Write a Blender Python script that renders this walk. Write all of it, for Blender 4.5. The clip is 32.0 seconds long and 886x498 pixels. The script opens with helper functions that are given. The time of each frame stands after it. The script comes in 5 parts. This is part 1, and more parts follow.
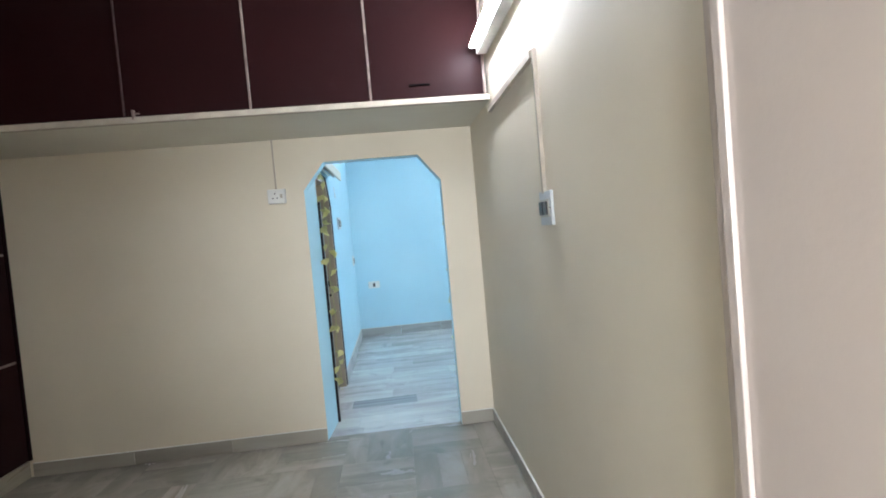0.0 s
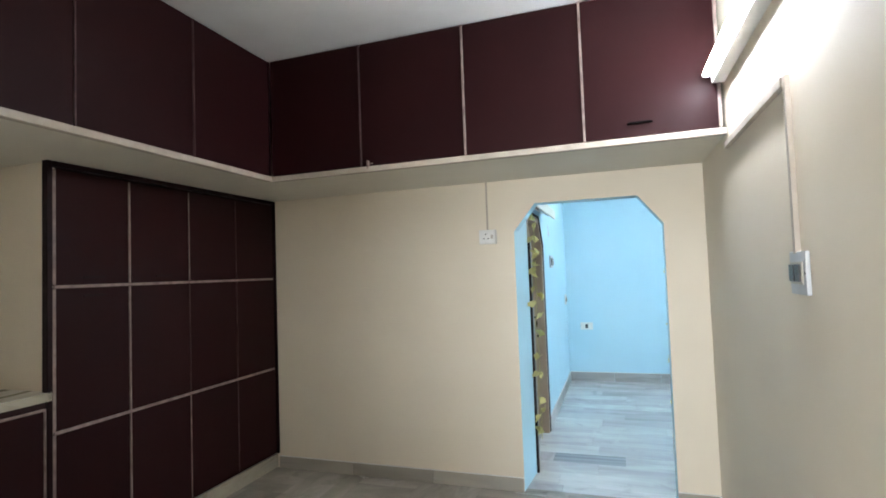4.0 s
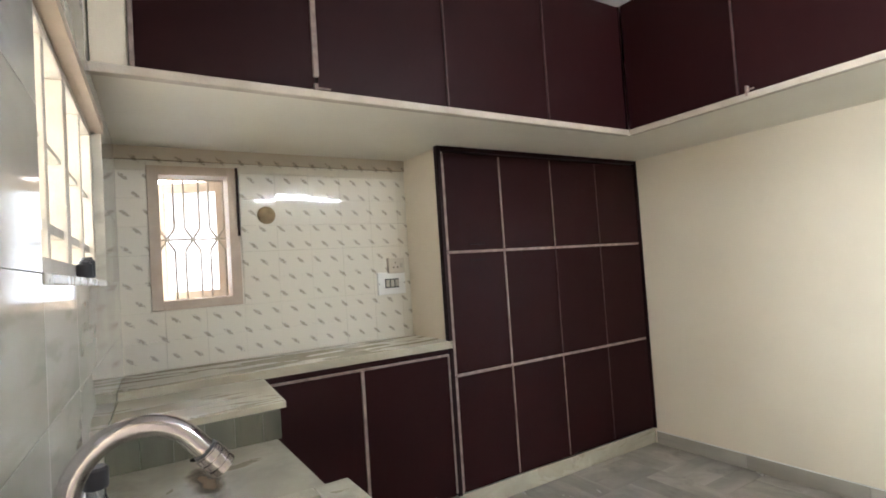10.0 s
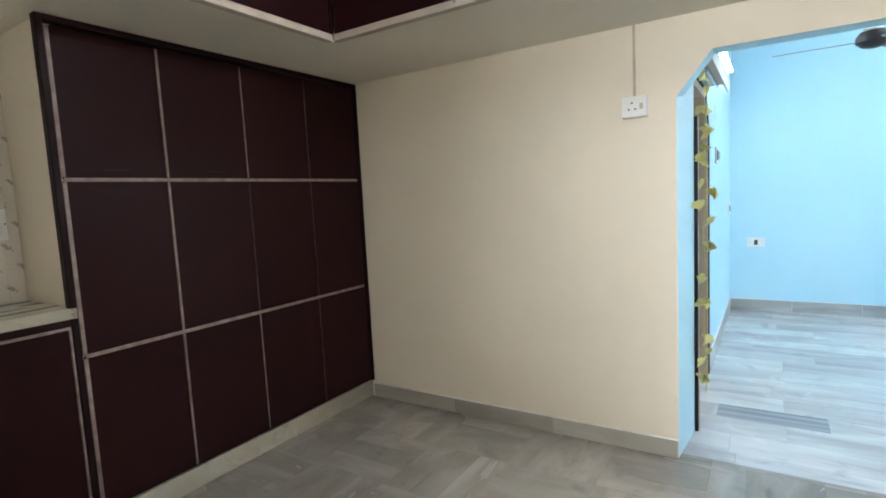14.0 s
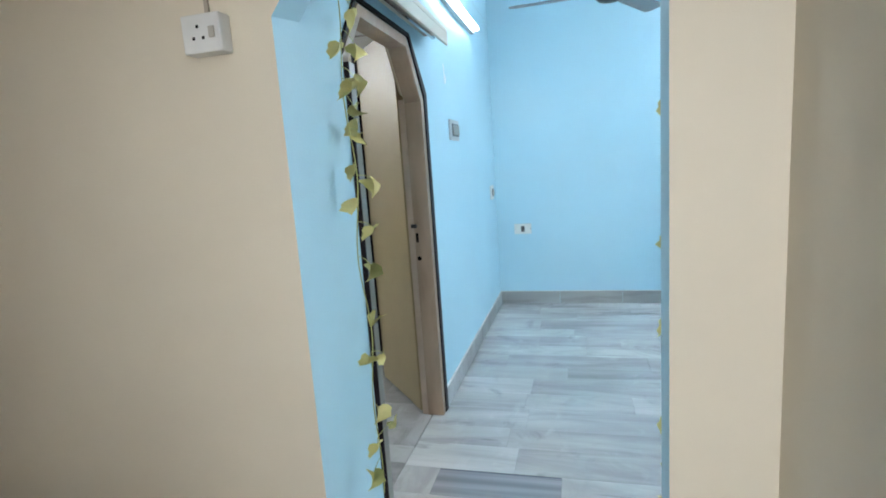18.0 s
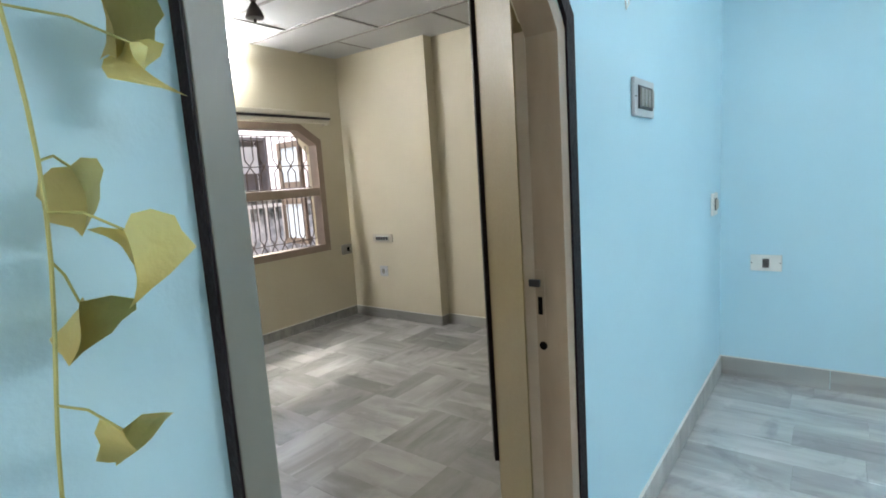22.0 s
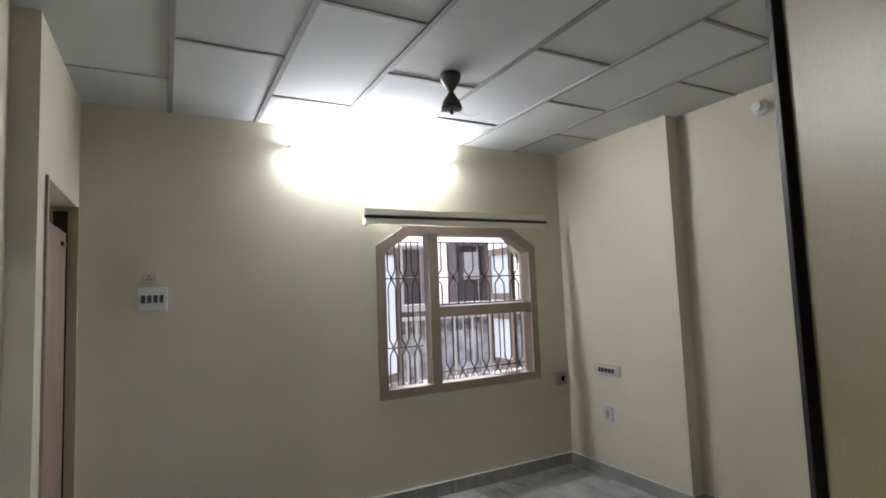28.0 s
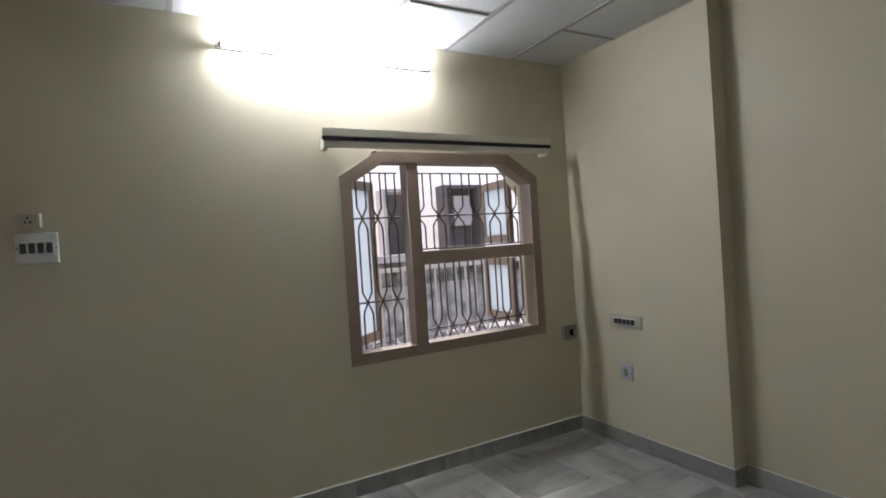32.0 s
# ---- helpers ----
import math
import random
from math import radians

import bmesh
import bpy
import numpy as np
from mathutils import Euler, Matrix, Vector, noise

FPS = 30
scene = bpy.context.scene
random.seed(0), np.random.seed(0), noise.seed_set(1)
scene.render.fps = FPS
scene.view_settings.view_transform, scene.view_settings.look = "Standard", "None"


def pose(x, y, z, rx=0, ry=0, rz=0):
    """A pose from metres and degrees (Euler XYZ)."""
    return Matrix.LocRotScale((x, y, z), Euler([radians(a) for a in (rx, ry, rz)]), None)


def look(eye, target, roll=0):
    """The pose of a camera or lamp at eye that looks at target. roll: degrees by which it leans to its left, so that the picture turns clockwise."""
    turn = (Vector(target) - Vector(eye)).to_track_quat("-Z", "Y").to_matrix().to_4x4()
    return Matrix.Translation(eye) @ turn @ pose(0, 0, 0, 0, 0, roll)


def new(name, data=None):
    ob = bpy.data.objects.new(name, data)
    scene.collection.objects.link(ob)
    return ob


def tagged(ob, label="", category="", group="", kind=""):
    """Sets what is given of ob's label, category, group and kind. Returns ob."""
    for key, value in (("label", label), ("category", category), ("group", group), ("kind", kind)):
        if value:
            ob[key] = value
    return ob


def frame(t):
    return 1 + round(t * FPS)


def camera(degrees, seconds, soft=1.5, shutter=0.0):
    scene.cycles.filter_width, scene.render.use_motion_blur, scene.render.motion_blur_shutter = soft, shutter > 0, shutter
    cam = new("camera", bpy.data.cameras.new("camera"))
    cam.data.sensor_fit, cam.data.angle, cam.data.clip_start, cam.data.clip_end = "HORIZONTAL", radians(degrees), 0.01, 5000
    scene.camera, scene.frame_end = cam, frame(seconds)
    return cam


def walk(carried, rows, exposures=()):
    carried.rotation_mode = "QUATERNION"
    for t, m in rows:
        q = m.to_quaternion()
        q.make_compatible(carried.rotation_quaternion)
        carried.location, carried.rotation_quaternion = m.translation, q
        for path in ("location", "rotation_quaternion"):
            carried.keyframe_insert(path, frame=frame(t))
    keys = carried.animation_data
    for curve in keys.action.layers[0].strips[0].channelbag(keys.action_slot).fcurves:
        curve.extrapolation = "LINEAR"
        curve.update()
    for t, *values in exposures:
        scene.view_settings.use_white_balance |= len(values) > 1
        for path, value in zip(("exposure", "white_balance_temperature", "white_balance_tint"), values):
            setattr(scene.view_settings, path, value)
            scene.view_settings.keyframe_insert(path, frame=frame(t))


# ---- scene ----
EXPOSURES = ((0, 1.57, 6150, 10), (1, 1.72, 6200, 10), (2, 1.68, 6250, 10), (5, 1.83, 6300, 10), (6, 2.05, 6300, 10), (7, 2.55, 6300, 10), (8, 2.1, 6300, 10), (9, 2.6, 6300, 10), (11, 2.6, 6300, 10), (13, 2.15, 6300, 10), (14, 2.02, 6300, 10), (15, 1.98, 6300, 10), (18, 1.55, 6250, 10), (19, 1.27, 5950, 10), (20, 1.22, 6300, 10), (21, 1.27, 6650, 10), (22, 1.38, 6900, 10), (23, 0.83, 6800, 10), (24, 0.8, 6500, 10), (26.5, 0.85, 6500, 10), (29, 0.95, 6350, 10), (30, 0.89, 6350, 10), (31, 0.56, 6500, 10), (32, 0.47, 6500, 10))
cam = camera(81.08, 32.0, soft=1.8)
PATH = [  # seconds, eye, target, roll
    (0, (0.135, 0.276, 1.470), (0.311, 2.266, 1.392), -5.05),
    (0.5, (0.161, 0.327, 1.470), (0.066, 2.322, 1.379), -4.84),
    (1, (0.172, 0.372, 1.479), (-0.065, 2.355, 1.363), -3.53),
    (1.5, (0.169, 0.369, 1.503), (-0.199, 2.332, 1.395), -3.47),
    (2, (0.162, 0.361, 1.519), (-0.251, 2.315, 1.416), -3.05),
    (2.5, (0.157, 0.337, 1.534), (-0.259, 2.292, 1.479), -2.58),
    (4.5, (0.211, 0.417, 1.557), (-0.522, 2.274, 1.675), -2.06),
    (5, (0.157, 0.387, 1.536), (-0.686, 2.196, 1.673), -2.28),
    (5.5, (0.130, 0.448, 1.525), (-0.913, 2.148, 1.677), -3.08),
    (6, (0.107, 0.514, 1.537), (-1.111, 2.091, 1.703), -3.07),
    (6.5, (0.090, 0.566, 1.545), (-1.327, 1.966, 1.731), -3.26),
    (7, (0.077, 0.534, 1.550), (-1.503, 1.743, 1.759), -3.53),
    (7.5, (0.084, 0.516, 1.566), (-1.603, 1.567, 1.788), -3.77),
    (8, (0.103, 0.528, 1.578), (-1.626, 1.507, 1.806), -3.57),
    (8.5, (0.105, 0.560, 1.554), (-1.634, 1.517, 1.792), -3.42),
    (9, (0.103, 0.583, 1.518), (-1.631, 1.552, 1.750), -3.45),
    (9.5, (0.108, 0.595, 1.491), (-1.606, 1.612, 1.659), -3.68),
    (10, (0.102, 0.601, 1.464), (-1.592, 1.661, 1.536), -3.83),
    (10.5, (0.093, 0.602, 1.437), (-1.577, 1.704, 1.431), -3.91),
    (11, (0.094, 0.624, 1.410), (-1.526, 1.795, 1.360), -3.84),
    (11.5, (0.076, 0.706, 1.400), (-1.500, 1.933, 1.293), -3.81),
    (12, (0.073, 0.830, 1.406), (-1.471, 2.096, 1.293), -3.62),
    (12.5, (0.087, 0.947, 1.409), (-1.430, 2.245, 1.294), -3.57),
    (13, (0.045, 1.035, 1.392), (-1.360, 2.450, 1.238), -3.21),
    (13.5, (-0.039, 1.170, 1.399), (-1.286, 2.724, 1.231), -2.55),
    (14, (-0.094, 1.302, 1.400), (-1.166, 2.979, 1.204), -2.96),
    (14.5, (-0.096, 1.422, 1.365), (-1.019, 3.184, 1.156), -4.02),
    (15, (-0.030, 1.616, 1.424), (-0.847, 3.426, 1.182), -3.87),
    (15.5, (0.040, 1.754, 1.400), (-0.603, 3.631, 1.153), -3.61),
    (17.5, (0.269, 2.574, 1.452), (-0.221, 4.489, 1.144), -4.00),
    (18, (0.295, 2.763, 1.401), (-0.217, 4.671, 1.088), -4.00),
    (18.5, (0.276, 3.006, 1.420), (-0.259, 4.907, 1.102), -4.26),
    (19, (0.288, 3.215, 1.419), (-0.363, 5.079, 1.102), -4.58),
    (19.5, (0.338, 3.426, 1.422), (-0.424, 5.249, 1.111), -3.97),
    (20, (0.329, 3.567, 1.401), (-0.523, 5.352, 1.101), -4.50),
    (20.5, (0.243, 3.755, 1.407), (-0.670, 5.509, 1.109), -4.32),
    (21, (0.167, 3.889, 1.383), (-0.806, 5.613, 1.096), -4.36),
    (21.5, (0.114, 4.014, 1.392), (-1.018, 5.639, 1.114), -4.79),
    (22, (0.080, 4.162, 1.400), (-1.121, 5.737, 1.124), -3.82),
    (22.5, (0.019, 4.270, 1.392), (-1.246, 5.795, 1.118), -2.87),
    (23, (-0.081, 4.389, 1.388), (-1.399, 5.868, 1.118), -2.35),
    (23.5, (-0.150, 4.475, 1.371), (-1.544, 5.886, 1.109), -2.54),
    (24, (-0.198, 4.569, 1.378), (-1.758, 5.795, 1.123), -3.14),
    (24.5, (-0.234, 4.670, 1.384), (-1.882, 5.775, 1.135), -2.97),
    (26.5, (-0.550, 4.896, 1.442), (-2.304, 5.829, 1.214), -2.77),
    (27, (-0.542, 4.906, 1.457), (-2.306, 5.841, 1.336), -2.62),
    (27.5, (-0.521, 4.894, 1.474), (-2.286, 5.835, 1.497), -2.56),
    (28, (-0.507, 4.884, 1.497), (-2.264, 5.826, 1.656), -2.24),
    (28.5, (-0.511, 4.863, 1.509), (-2.252, 5.809, 1.782), -2.03),
    (29, (-0.527, 4.875, 1.502), (-2.263, 5.816, 1.816), -2.14),
    (29.5, (-0.560, 4.895, 1.467), (-2.298, 5.833, 1.784), -2.40),
    (30, (-0.616, 4.930, 1.442), (-2.399, 5.809, 1.657), -2.45),
    (30.5, (-0.739, 5.009, 1.422), (-2.565, 5.821, 1.512), -3.45),
    (31, (-0.859, 5.102, 1.423), (-2.692, 5.903, 1.435), -4.04),
    (31.5, (-0.947, 5.193, 1.397), (-2.772, 6.012, 1.390), -3.97),
    (32, (-1.129, 5.288, 1.415), (-2.885, 6.245, 1.393), -3.80),
]
walk(cam, [(t, look(eye, target, roll)) for t, eye, target, roll in PATH], EXPOSURES)

# ---- world, sun and lamps ----
world = bpy.data.worlds.new("sky")
scene.world = world
world.use_nodes = True
wn, wl = world.node_tree.nodes, world.node_tree.links
sky = wn.new("ShaderNodeTexSky")
sky.sky_type = "NISHITA"
sky.sun_disc = False
sky.sun_elevation, sky.sun_rotation = radians(52.2), radians(296.8)
wl.new(sky.outputs[0], wn["Background"].inputs[0])
wn["Background"].inputs[1].default_value = 0.15
sun = new("sun", bpy.data.lights.new("sun", "SUN"))
sun.data.energy, sun.data.angle, sun.data.color = 4.2, radians(11), (1.0, 0.99, 0.98)
sun.matrix_world = look((0, 0, 12), (0.95, -0.48, 10.63))


def area_lamp(loc, direction, length, along, watts, colour):
    """Rectangular area lamp facing along direction; used for the added passage fill."""
    d = bpy.data.lights.new("passage_fill", "AREA")
    d.shape, d.size, d.size_y, d.energy, d.color = "RECTANGLE", length, 0.05, watts, colour
    ob = new("passage_fill", d)
    z = -Vector(direction).normalized()
    x = Vector(along).normalized()
    m = Matrix((x, z.cross(x), z)).transposed().to_4x4()
    ob.matrix_world = Matrix.Translation(loc) @ m
    return ob



day = area_lamp((0.12, -1.62, 1.5), (0, 1, 0), 0.9, (1, 0, 0), 40.0, (0.93, 0.97, 1.0))  # added fill lamp in an assumed, unseen passage window
day.data.size_y = 1.2

# ---- materials ----
def material(name, base, dark=None, scale=4.0, rough=0.5, bump=0.05, fine=60.0, metal=0.0, stretch=(1, 1, 1), spread=0.5, coat=0.0, vary=0.0, spec=0.5, span=(0.08, 0.12)):
    """Paint, stone or metal with two scales of variation and a fine relief."""
    m = bpy.data.materials.new(name)
    m.use_nodes = True
    nt = m.node_tree
    n, l = nt.nodes, nt.links
    p = n["Principled BSDF"]
    co = n.new("ShaderNodeTexCoord")
    mp = n.new("ShaderNodeMapping")
    mp.inputs["Scale"].default_value = stretch
    geo = n.new("ShaderNodeNewGeometry")
    l.new(geo.outputs["Position"], mp.inputs[0])
    big = n.new("ShaderNodeTexNoise")
    big.inputs["Scale"].default_value, big.inputs["Detail"].default_value = scale, 6
    l.new(mp.outputs[0], big.inputs["Vector"])
    sm = n.new("ShaderNodeTexNoise")
    sm.inputs["Scale"].default_value, sm.inputs["Detail"].default_value = fine, 3
    l.new(mp.outputs[0], sm.inputs["Vector"])
    mr = n.new("ShaderNodeMapRange")
    mr.inputs[1].default_value, mr.inputs[2].default_value = 0.5 - spread / 2, 0.5 + spread / 2
    l.new(big.outputs[0], mr.inputs[0])
    mix = n.new("ShaderNodeMix")
    mix.data_type = "RGBA"
    mix.inputs["A"].default_value = base
    mix.inputs["B"].default_value = dark or tuple(v * 0.85 for v in base[:3]) + (1,)
    l.new(mr.outputs[0], mix.inputs["Factor"])
    out = mix.outputs["Result"]
    if vary:
        oi = n.new("ShaderNodeObjectInfo")
        hsv = n.new("ShaderNodeHueSaturation")
        vr = n.new("ShaderNodeMapRange")
        vr.inputs[3].default_value, vr.inputs[4].default_value = 1 - vary, 1 + vary
        l.new(oi.outputs["Random"], vr.inputs[0])
        l.new(vr.outputs[0], hsv.inputs["Value"])
        l.new(out, hsv.inputs["Color"])
        out = hsv.outputs[0]
    l.new(out, p.inputs["Base Color"])
    rr = n.new("ShaderNodeMapRange")
    rr.inputs[3].default_value, rr.inputs[4].default_value = max(rough - span[0], 0.02), min(rough + span[1], 1)
    l.new(sm.outputs[0], rr.inputs[0])
    l.new(rr.outputs[0], p.inputs["Roughness"])
    p.inputs["Metallic"].default_value = metal
    p.inputs["Coat Weight"].default_value = coat
    p.inputs["Specular IOR Level"].default_value = spec
    if bump:
        b = n.new("ShaderNodeBump")
        b.inputs["Strength"].default_value, b.inputs["Distance"].default_value = bump, 0.01
        l.new(sm.outputs[0], b.inputs["Height"])
        l.new(b.outputs[0], p.inputs["Normal"])
    return m


def marble(name, base, vein, rough, vary=0.16, streak=(0.8, 8, 4), lines=0.55, spec=0.5):
    """Streaked marble; the streaks run along each piece's own x and differ piece by piece."""
    m = bpy.data.materials.new(name)
    m.use_nodes = True
    n, l = m.node_tree.nodes, m.node_tree.links
    p = n["Principled BSDF"]
    co = n.new("ShaderNodeTexCoord")
    oi = n.new("ShaderNodeObjectInfo")
    add = n.new("ShaderNodeVectorMath")
    add.operation = "ADD"
    off = n.new("ShaderNodeVectorMath")
    off.operation = "SCALE"
    off.inputs[0].default_value = (37, 53, 71)
    l.new(oi.outputs["Random"], off.inputs["Scale"])
    l.new(co.outputs["Object"], add.inputs[0])
    l.new(off.outputs[0], add.inputs[1])

    def noise(stretch, scale, detail, turn, lo, hi, a, b):
        mp = n.new("ShaderNodeMapping")
        mp.inputs["Scale"].default_value, mp.inputs["Rotation"].default_value = stretch, (0, 0, turn)
        l.new(add.outputs[0], mp.inputs[0])
        t = n.new("ShaderNodeTexNoise")
        t.inputs["Scale"].default_value, t.inputs["Detail"].default_value, t.inputs["Roughness"].default_value = scale, min(detail, 3), 0.45
        l.new(mp.outputs[0], t.inputs["Vector"])
        r = n.new("ShaderNodeMapRange")
        r.interpolation_type = "SMOOTHSTEP"
        for i, v in enumerate((lo, hi, a, b)):
            r.inputs[i + 1].default_value = v
        l.new(t.outputs[0], r.inputs[0])
        return r.outputs[0]

    def mix(kind, f, a, b):
        x = n.new("ShaderNodeMix")
        x.data_type, x.blend_type = "RGBA", kind
        for sock, v in (("Factor", f), ("A", a), ("B", b)):
            if isinstance(v, (int, float, tuple)):
                x.inputs[sock].default_value = v
            else:
                l.new(v, x.inputs[sock])
        return x.outputs["Result"]
    wide = noise(streak, 1.5, 5, 0.08, 0.30, 0.70, 0.0, 1.0)
    thin = noise((streak[0] * 1.6, streak[1] * 3.2, streak[2] * 3), 1.6, 4, -0.06, 0.54, 0.70, 0.0, lines)
    cloud = noise((streak[0] * 0.6, streak[1] * 0.28, streak[2] * 0.3), 1.5, 2, 0.15, 0.28, 0.72, 0.0, 1.0)
    col = mix("MIX", wide, base, tuple(0.45 * q + 0.55 * w for q, w in zip(base, vein)))
    col = mix("MIX", thin, col, vein)
    col = mix("MULTIPLY", cloud, col, (0.82, 0.81, 0.79, 1))
    hsv = n.new("ShaderNodeHueSaturation")
    vr = n.new("ShaderNodeMapRange")
    vr.inputs[3].default_value, vr.inputs[4].default_value = 1 - vary, 1 + vary * 0.6
    l.new(oi.outputs["Random"], vr.inputs[0])
    l.new(vr.outputs[0], hsv.inputs["Value"])
    l.new(col, hsv.inputs["Color"])
    l.new(hsv.outputs[0], p.inputs["Base Color"])
    rr = n.new("ShaderNodeMapRange")
    rr.inputs[3].default_value, rr.inputs[4].default_value = rough - 0.02, rough + 0.08
    l.new(cloud, rr.inputs[0])
    l.new(rr.outputs[0], p.inputs["Roughness"])
    p.inputs["Specular IOR Level"].default_value = spec
    return m


def floor_marble(name, pale, mid, dark, rough, vary=0.12, along=(1.1, 3.2, 3.0)):
    """Worn marble strips: soft streaks along each piece, clouds that differ piece by piece, stains across pieces and rare dark veins."""
    m = bpy.data.materials.new(name)
    m.use_nodes = True
    n, l = m.node_tree.nodes, m.node_tree.links
    p = n["Principled BSDF"]
    co, oi, geo = n.new("ShaderNodeTexCoord"), n.new("ShaderNodeObjectInfo"), n.new("ShaderNodeNewGeometry")
    off, add = n.new("ShaderNodeVectorMath"), n.new("ShaderNodeVectorMath")
    off.operation, add.operation = "SCALE", "ADD"
    off.inputs[0].default_value = (41, 59, 73)
    l.new(oi.outputs["Random"], off.inputs["Scale"])
    l.new(co.outputs["Object"], add.inputs[0])
    l.new(off.outputs[0], add.inputs[1])

    def cloud(source, stretch, scale, detail, harsh, lo, hi, a, b, warp=0.2):
        mp, t, r = n.new("ShaderNodeMapping"), n.new("ShaderNodeTexNoise"), n.new("ShaderNodeMapRange")
        mp.inputs["Scale"].default_value = stretch
        l.new(source, mp.inputs[0])
        t.inputs["Scale"].default_value, t.inputs["Detail"].default_value, t.inputs["Roughness"].default_value = scale, detail, harsh
        t.inputs["Distortion"].default_value = warp
        l.new(mp.outputs[0], t.inputs["Vector"])
        r.interpolation_type = "SMOOTHSTEP"
        for i, v in enumerate((lo, hi, a, b)):
            r.inputs[i + 1].default_value = v
        l.new(t.outputs[0], r.inputs[0])
        return r.outputs[0]

    def mix(kind, f, a, b):
        x = n.new("ShaderNodeMix")
        x.data_type, x.blend_type = "RGBA", kind
        for sock, v in (("Factor", f), ("A", a), ("B", b)):
            if isinstance(v, (int, float, tuple)):
                x.inputs[sock].default_value = v
            else:
                l.new(v, x.inputs[sock])
        return x.outputs["Result"]
    own, world_at = add.outputs[0], geo.outputs["Position"]
    soft = cloud(own, along, 1.4, 6, 0.6, 0.28, 0.72, 0.0, 1.0, 0.6)
    veins = cloud(own, (along[0] * 1.3, along[1] * 2.2, along[2] * 2), 1.6, 3, 0.5, 0.64, 0.78, 0.0, 0.5)
    smears = cloud(world_at, (1, 1, 1), 3.2, 6, 0.6, 0.54, 0.74, 0.0, 0.55, 1.2)
    chalk = cloud(world_at, (1.3, 1, 1), 4.1, 5, 0.55, 0.56, 0.78, 0.0, 0.6, 0.8)
    stains = cloud(world_at, (1, 1, 1), 1.3, 3, 0.5, 0.25, 0.80, 0.0, 1.0)
    col = mix("MIX", soft, pale, mid)
    col = mix("MIX", veins, col, dark)
    col = mix("MIX", chalk, col, tuple(min(1.0, a * 1.12) for a in pale[:3]) + (1,))
    col = mix("MIX", smears, col, tuple(0.45 * a + 0.55 * b for a, b in zip(mid, dark)))
    col = mix("MULTIPLY", stains, col, (0.82, 0.81, 0.79, 1))
    hsv, vr = n.new("ShaderNodeHueSaturation"), n.new("ShaderNodeMapRange")
    vr.inputs[3].default_value, vr.inputs[4].default_value = 1 - vary, 1 + vary
    l.new(oi.outputs["Random"], vr.inputs[0])
    l.new(vr.outputs[0], hsv.inputs["Value"])
    l.new(col, hsv.inputs["Color"])
    l.new(hsv.outputs[0], p.inputs["Base Color"])
    rr = n.new("ShaderNodeMapRange")
    rr.inputs[3].default_value, rr.inputs[4].default_value = rough, rough + 0.08
    l.new(soft, rr.inputs[0])
    l.new(rr.outputs[0], p.inputs["Roughness"])
    return m


def glow(name, colour, strength):
    m = bpy.data.materials.new(name)
    m.use_nodes = True
    p = m.node_tree.nodes["Principled BSDF"]
    p.inputs["Base Color"].default_value = colour
    p.inputs["Emission Color"].default_value = colour
    p.inputs["Emission Strength"].default_value = strength
    return m


CREAM = material("cream_wall_paint", (0.70, 0.63, 0.508, 1), (0.65, 0.58, 0.465, 1), 1.6, 0.55, 0.05, 140)
BEDPAINT = material("pale_cream_wall_paint", (0.605, 0.553, 0.425, 1), (0.545, 0.495, 0.372, 1), 1.4, 0.5, 0.05, 140)
BLUE = material("light_blue_wall_paint", (0.46, 0.69, 0.785, 1), (0.40, 0.625, 0.725, 1), 1.3, 0.5, 0.06, 140, spread=0.6)
WHITE = material("white_ceiling_paint", (0.72, 0.72, 0.70, 1), None, 2, 0.7, 0.04, 120)
SOFFIT = material("off_white_soffit_paint", (0.70, 0.67, 0.58, 1), (0.64, 0.60, 0.51, 1), 2, 0.6, 0.05, 120)
MAROON = material("maroon_laminate", (0.0195, 0.0047, 0.0052, 1), (0.0145, 0.0034, 0.004, 1), 2.5, 0.45, 0.06, 220, spread=0.8, spec=0.09)
DARKEDGE = material("dark_maroon_trim", (0.012, 0.0032, 0.004, 1), None, 6, 0.45, 0.1, 120, spec=0.12)
BEAD = material("worn_beige_beading", (0.30, 0.238, 0.205, 1), (0.16, 0.11, 0.095, 1), 22, 0.6, 0.2, 150, spread=0.4)
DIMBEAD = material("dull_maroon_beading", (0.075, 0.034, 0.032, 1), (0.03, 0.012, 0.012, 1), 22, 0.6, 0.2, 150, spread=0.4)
LEDGE = material("cream_ledge_strip", (0.47, 0.41, 0.34, 1), (0.36, 0.31, 0.25, 1), 9, 0.55, 0.15, 90, spread=0.4)
BLACK = material("black_gloss_border", (0.006, 0.004, 0.005, 1), (0.014, 0.009, 0.011, 1), 14, 0.45, 0.15, 80, spec=0.12)
FRAME = material("pinkish_brown_frame_paint", (0.30, 0.23, 0.185, 1), (0.24, 0.175, 0.135, 1), 7, 0.5, 0.12, 90)
JAMB = material("brown_door_frame_paint", (0.37, 0.28, 0.205, 1), (0.28, 0.205, 0.148, 1), 5, 0.45, 0.1, 90, stretch=(3, 3, 0.6))
KFRAME = material("cream_wooden_window_frame", (0.50, 0.41, 0.33, 1), (0.38, 0.30, 0.23, 1), 7, 0.5, 0.12, 90)
LEAFDOOR = material("cream_door_leaf_paint", (0.325, 0.265, 0.14, 1), (0.275, 0.222, 0.115, 1), 2, 0.4, 0.05, 100)
W3FRAME = material("pale_cream_window_wood", (0.62, 0.58, 0.51, 1), (0.50, 0.45, 0.38, 1), 8, 0.5, 0.12, 90)
PINKDOOR = material("pinkish_cream_gloss_paint", (0.58, 0.51, 0.475, 1), (0.53, 0.46, 0.425, 1), 3, 0.2, 0.06, 60)
